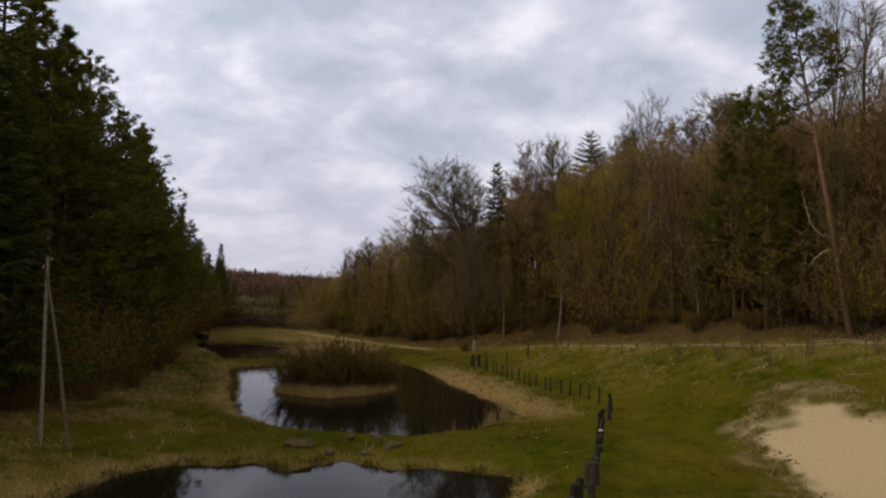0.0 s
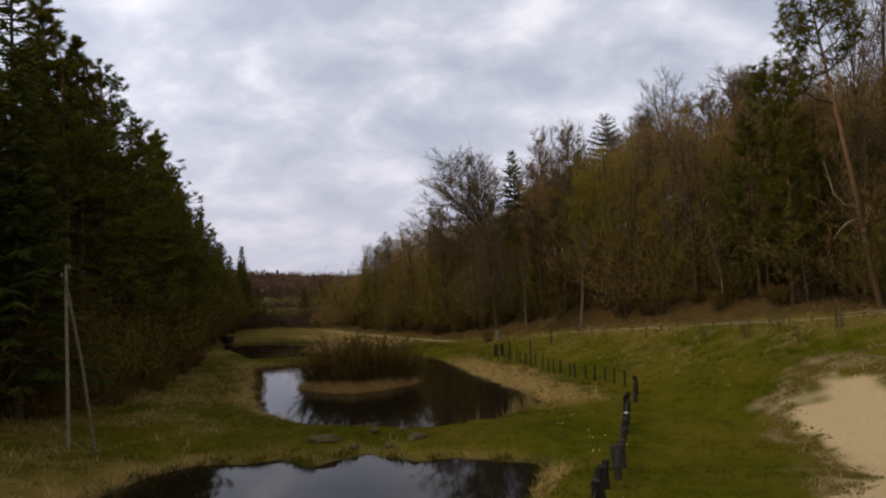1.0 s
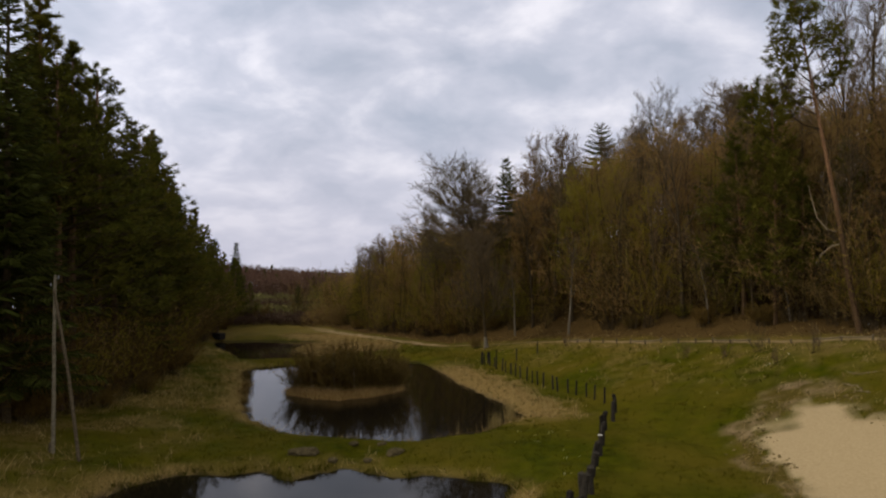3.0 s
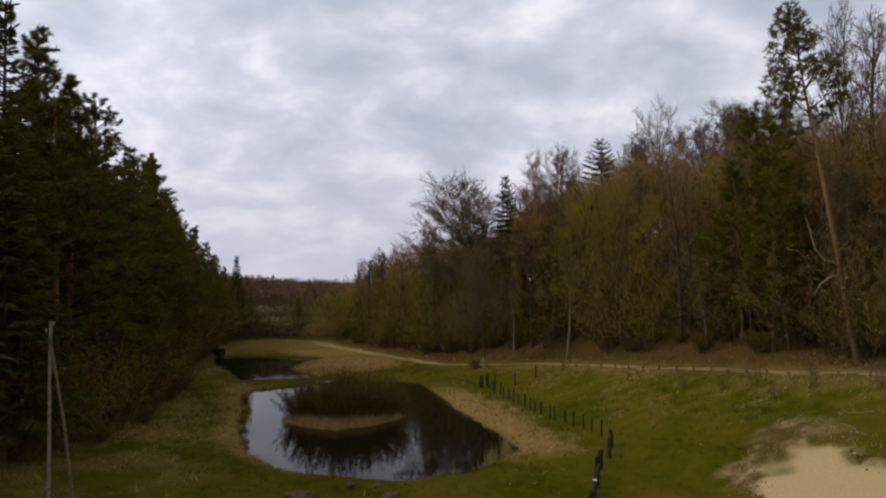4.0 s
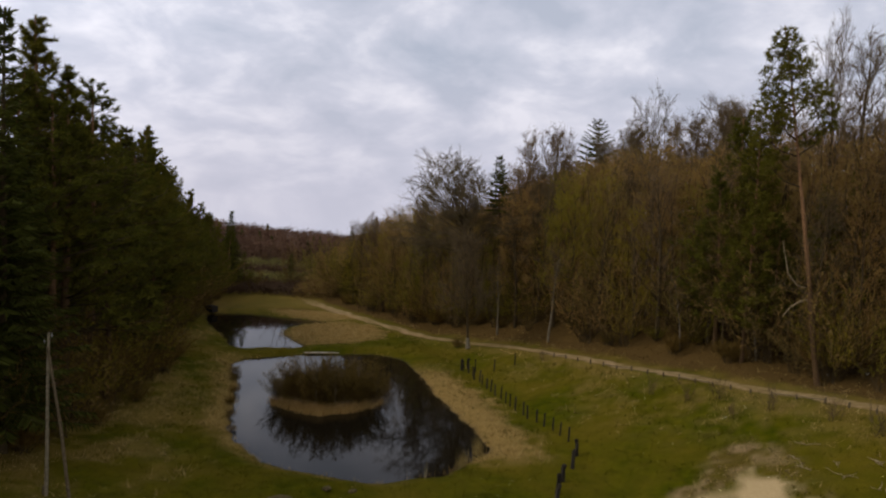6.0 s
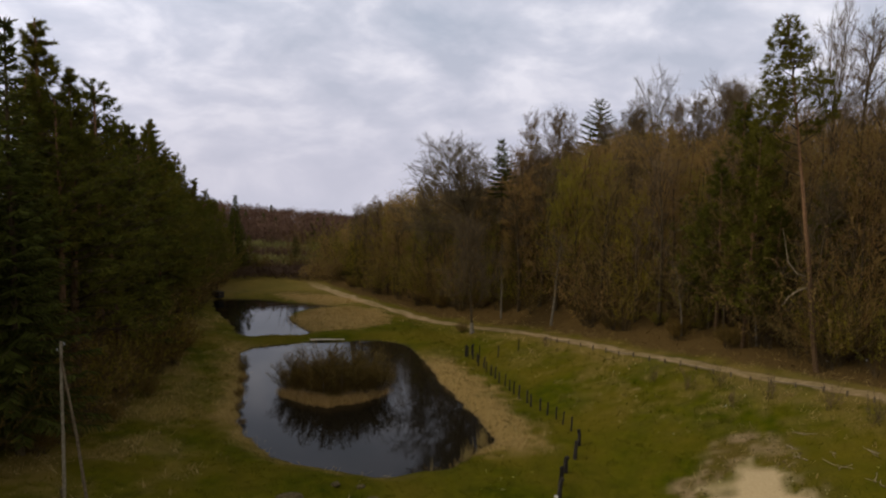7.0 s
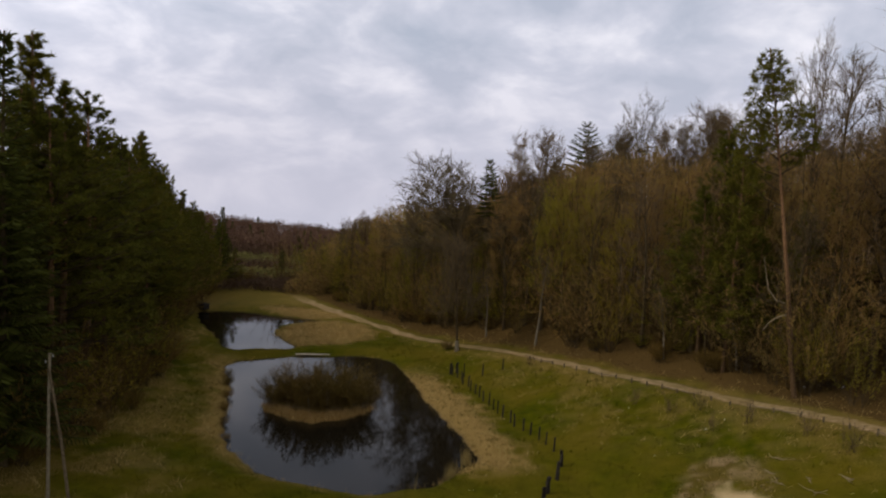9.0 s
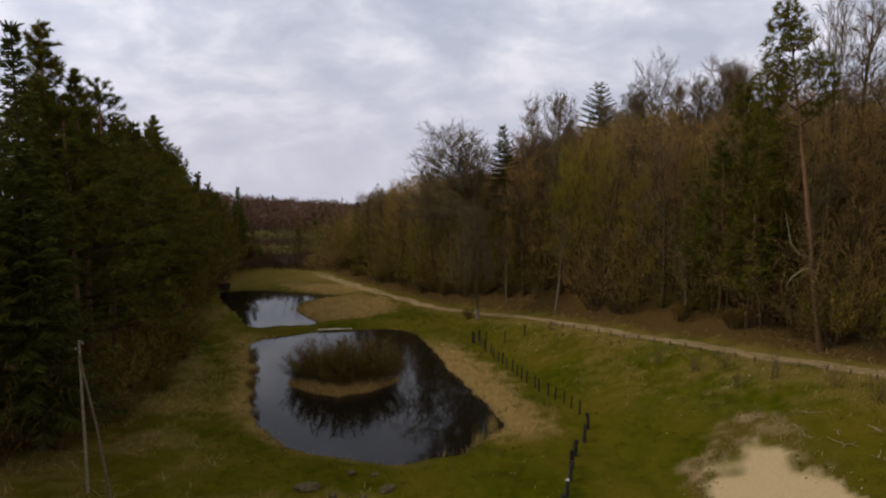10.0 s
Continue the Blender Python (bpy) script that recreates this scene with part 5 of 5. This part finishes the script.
def stones_and_planks():
    random.seed(91)
    spots = [(-13.1, 31.6, (0.75, 0.45, 0.26)), (-8.8, 32.8, (0.5, 0.36, 0.24)), (-10.1, 34.4, (0.26, 0.22, 0.13)), (-11.6, 34.2, (0.3, 0.22, 0.13)),
             (-11.6, 31.7, (0.26, 0.2, 0.14)), (-9.9, 32.0, (0.24, 0.2, 0.13))]
    for k, (x, y, size) in enumerate(spots):
        ob = tagged(new("stone", stone(k + 1, size)), "pale field stone half sunk in the dam" if k < 2 else "small pale stone at the outlet of the dam", "stone", "stones on the dam")
        ob.matrix_world = down(x, y, 0, 0, rnd(0, 360), size[2] * 0.15)
    for k, (x, y) in enumerate(((17.6, 57.8), (18.0, 55.8), (20.4, 55.4))):
        ob = tagged(new("stone", stone(k + 40, (0.12, 0.09, 0.08))), "small white stone among leaf litter", "stone", "white stones at the wood's edge")
        ob.data.materials[0] = M_PAPER
        ob.matrix_world = down(x, y, 0, 0, 30 * k, 0.05)
    # planks over the sluice between the far ponds
    walk_root = thing("footbridge", pose(-27.9, 66.4, WATER + 0.16, 0, 0, 28), "low bleached plank footbridge over the sluice", "footbridge")
    for k in range(2):
        part("plank", Shape().block(0, -0.13 + 0.26 * k, rnd(-.01, .01), 3.7 + rnd(-.2, .2), 0.24, 0.05, 0.012), M_PLANK, walk_root)
    for x in (-1.7, 1.7):
        part("beam", Shape().block(x, 0, -0.12, 0.14, 0.56, 0.18, 0.015), M_DARKWOOD, walk_root, "dark bearer beam")
    # the dark landing box at the head of the far pond
    box = thing("storage_box", down(-52.6, 82.2, 0, 0, -20), "dark tarred wooden storage box on the bank", "box")
    part("body", Shape().block(0, 0, 0.38, 1.7, 0.9, 0.76, 0.02), M_DARKWOOD, box)
    part("lid", Shape().block(0, 0, 0.80, 1.82, 1.02, 0.07, 0.015), M_DARKWOOD, box, "dark flat lid")
    for k in range(4):
        part("board", Shape().block(0, -0.462, 0.14 + 0.165 * k, 1.66, 0.025, 0.15, 0.006), M_DARKWOOD, box)
    # dead branches left in the grass
    for k, (x, y, reach) in enumerate(((14.3, 44.1, 1.4), (13.7, 41.6, 1.1), (15.3, 40.5, 1.8), (15.3, 41.9, 1.3), (16.7, 38.6, 1.6), (13.5, 42.6, 1.0), (17.3, 41.4, 1.4))):
        s = Shape()
        for _ in range(5):
            bough(s, (rnd(-.3, .3), rnd(-.2, .2), 0.04), (rnd(-1, 1), rnd(-.5, .5), 0.03), reach * rnd(0.25, 0.6), 0.02, 4, 0.01, 0.25, 4)
        log = thing("fallen_branch", down(x, y, 0, 0, 25 * k), "bleached fallen branch lying in the grass", "branch", "fallen branches on the meadow")
        part("wood", s, M_DEADWOOD, log)


stones_and_planks()


def turf_clods():
    """Crumbs of dug turf strewn along the ragged edge of the sand."""
    rng = np.random.default_rng(17)
    s = Shape()
    q = rng.uniform((5.0, 17.5), (16.0, 45), (5600, 2))
    z, on = lay(q)
    near = smooth(-1.6, -0.1, on["sand"]) * smooth(1.6, 0.3, on["sand"]) * smooth(0.0, 0.6, lattice(q, 1.6, 91))
    for x, y in q[near > rng.uniform(0, 1.2, len(q))]:
        r, a = rng.uniform(0.03, 0.10), rng.uniform(0, 6.3)
        h = height(x, y)
        k = len(s.v)
        ring = [(x + r * rng.uniform(0.6, 1.3) * math.cos(a + i * 1.2566), y + r * rng.uniform(0.6, 1.3) * math.sin(a + i * 1.2566)) for i in range(5)]
        s.v += [(px, py, h - 0.03) for px, py in ring] + [(x + 0.6 * (px - x), y + 0.6 * (py - y), h + r * rng.uniform(0.25, 0.6)) for px, py in ring]
        s.f += [(k + i, k + (i + 1) % 5, k + 5 + (i + 1) % 5, k + 5 + i) for i in range(5)] + [tuple(range(k + 5, k + 10))]
    tagged(new("turf_clods", mesh_of("turf_clods", s.v, s.f, M_CLOD)), "dark crumbs of dug turf on the edge of the sand", "clods", kind="stuff")


turf_clods()

# ---- grass, reeds, flowers and litter ----
def scatter(count, box, keep):
    """Random places in a box (x0, x1, y0, y1) where keep(places, lay) says so, with their heights."""
    q = np.random.uniform((box[0], box[2]), (box[1], box[3]), (count, 2))
    z, on = lay(q)
    ok = keep(q, on) > np.random.uniform(0, 1, count)
    return np.column_stack([q, z])[ok]


def blades_at(name, spots, mat, label, blades, tall, wide, lean, category, clump=0.08):
    """Many thin upright blades, three corners each, as one mesh."""
    k = len(spots) * blades
    base = np.repeat(spots, blades, 0) + np.column_stack([np.random.normal(0, clump, (k, 2)), np.zeros(k)])
    turn = np.random.uniform(0, 2 * np.pi, k)
    h = np.repeat(np.random.uniform(0.7, 1.3, len(spots)), blades) * np.random.uniform(*tall, k)
    w = np.random.uniform(*wide, k)
    side = np.column_stack([np.cos(turn), np.sin(turn), np.zeros(k)]) * w[:, None] / 2
    tip = base + np.column_stack([np.random.normal(0, lean, (k, 2)) * h[:, None], h])
    v = np.empty((k, 3, 3))
    v[:, 0], v[:, 1], v[:, 2] = base - side, base + side, tip
    v[:, :2, 2] -= 0.03
    me = bpy.data.meshes.new(name)
    me.vertices.add(3 * k)
    me.vertices.foreach_set("co", v.ravel())
    me.loops.add(3 * k)
    me.loops.foreach_set("vertex_index", np.arange(3 * k))
    me.polygons.add(k)
    me.polygons.foreach_set("loop_start", np.arange(0, 3 * k, 3))
    me.update(calc_edges=True)
    me.materials.append(mat)
    return tagged(new(name, me), label, category, kind="stuff")


np.random.seed(3)


def turf_here(q, on):
    free = (on["wet"] > 0.35) & (on["sand"] > -0.4) & (on["road"] > 1.7) & (on["beyond"] < 1)
    return free * (0.35 + 0.65 * smooth(-0.2, 0.6, lattice(q, 2.5, 61)))


def dry_here(q, on):
    m = masks(q, on, 0.5 * lattice(q, 2.2, 21) + 0.5 * lattice(q, 0.7, 22))
    return m["dry"] * (on["wet"] > 0.1) * (on["road"] > 1.8) * (m["sand"] < 0.3)


blades_at("grass", scatter(26000, (-34, 26, 17, 46), turf_here), M_GRASS, "short spring grass of the meadow", 5, (0.06, 0.17), (0.012, 0.03), 0.45, "grass")
blades_at("grass", scatter(16000, (-40, 26, 46, 82), turf_here), M_GRASS, "short spring grass farther up the valley", 4, (0.08, 0.22), (0.025, 0.05), 0.45, "grass")
blades_at("dry_grass", scatter(42000, (-44, 26, 17, 86), dry_here), M_REED, "matted straw-coloured dead grass on the banks", 4, (0.12, 0.38), (0.02, 0.045), 0.7, "dry grass", 0.15)
blades_at("reeds", scatter(2400, (-8.4, -3.6, 38.2, 44.6), lambda q, on: ((on["wet"] > -0.3) & (on["wet"] < 0.35)) * smooth(-8.0, -6.2, q[:, 0]) * smooth(-0.2, 0.5, lattice(q, 0.9, 77))), M_REED, "upright clump of pale dry reeds in the shallows", 4, (0.6, 1.3), (0.03, 0.05), 0.12, "reeds", 0.1)
blades_at("reeds", scatter(2600, (-24.5, -14.5, 46, 53), lambda q, on: (on["island"] < 0.2) * 1.0), M_REED, "pale dry reeds covering the island", 5, (0.25, 0.75), (0.02, 0.045), 0.3, "reeds", 0.12)
blades_at("reeds", scatter(9000, (-42, -4, 38, 74), lambda q, on: ((np.abs(on["wet"]) < 0.35) & (lattice(q, 1.5, 71) > 0.1)) * 0.8), M_REED, "thin fringe of dry reeds along the shore", 3, (0.2, 0.6), (0.015, 0.035), 0.35, "reeds", 0.1)
blades_at("grass", scatter(9000, (-20, -1.5, 17, 32.5), lambda q, on: ((on["wet"] > -0.05) & (on["wet"] < 0.55)) * smooth(-0.5, 0.4, lattice(q, 0.9, 73))), M_GRASS, "ragged tussocks hanging over the near bank", 7, (0.12, 0.34), (0.015, 0.035), 0.5, "grass", 0.08)
blades_at("reeds", scatter(6000, (-46, -23, 66, 90), lambda q, on: dry_here(q, on) * (on["wet"] > 0.05)), M_REED, "bed of pale dry reeds beside the far pond", 3, (0.12, 0.35), (0.03, 0.06), 0.7, "reeds", 0.15)
blades_at("flowers", scatter(2200, (-4, 22, 18, 62), lambda q, on: turf_here(q, on) * smooth(0.1, 0.7, lattice(q, 5.5, 81)) * 0.5), M_FLOWER, "scattered yellow and white meadow flowers", 2, (0.05, 0.10), (0.03, 0.045), 0.5, "flowers")
blades_at("leaf_litter", scatter(15000, (-45, 30, 45, 100), lambda q, on: smooth(2.0, 3.0, on["beyond"]) * smooth(14, 5, on["beyond"])), M_LITTER, "brown fallen leaves above the road", 3, (0.04, 0.16), (0.08, 0.16), 1.2, "leaf litter", 0.25)
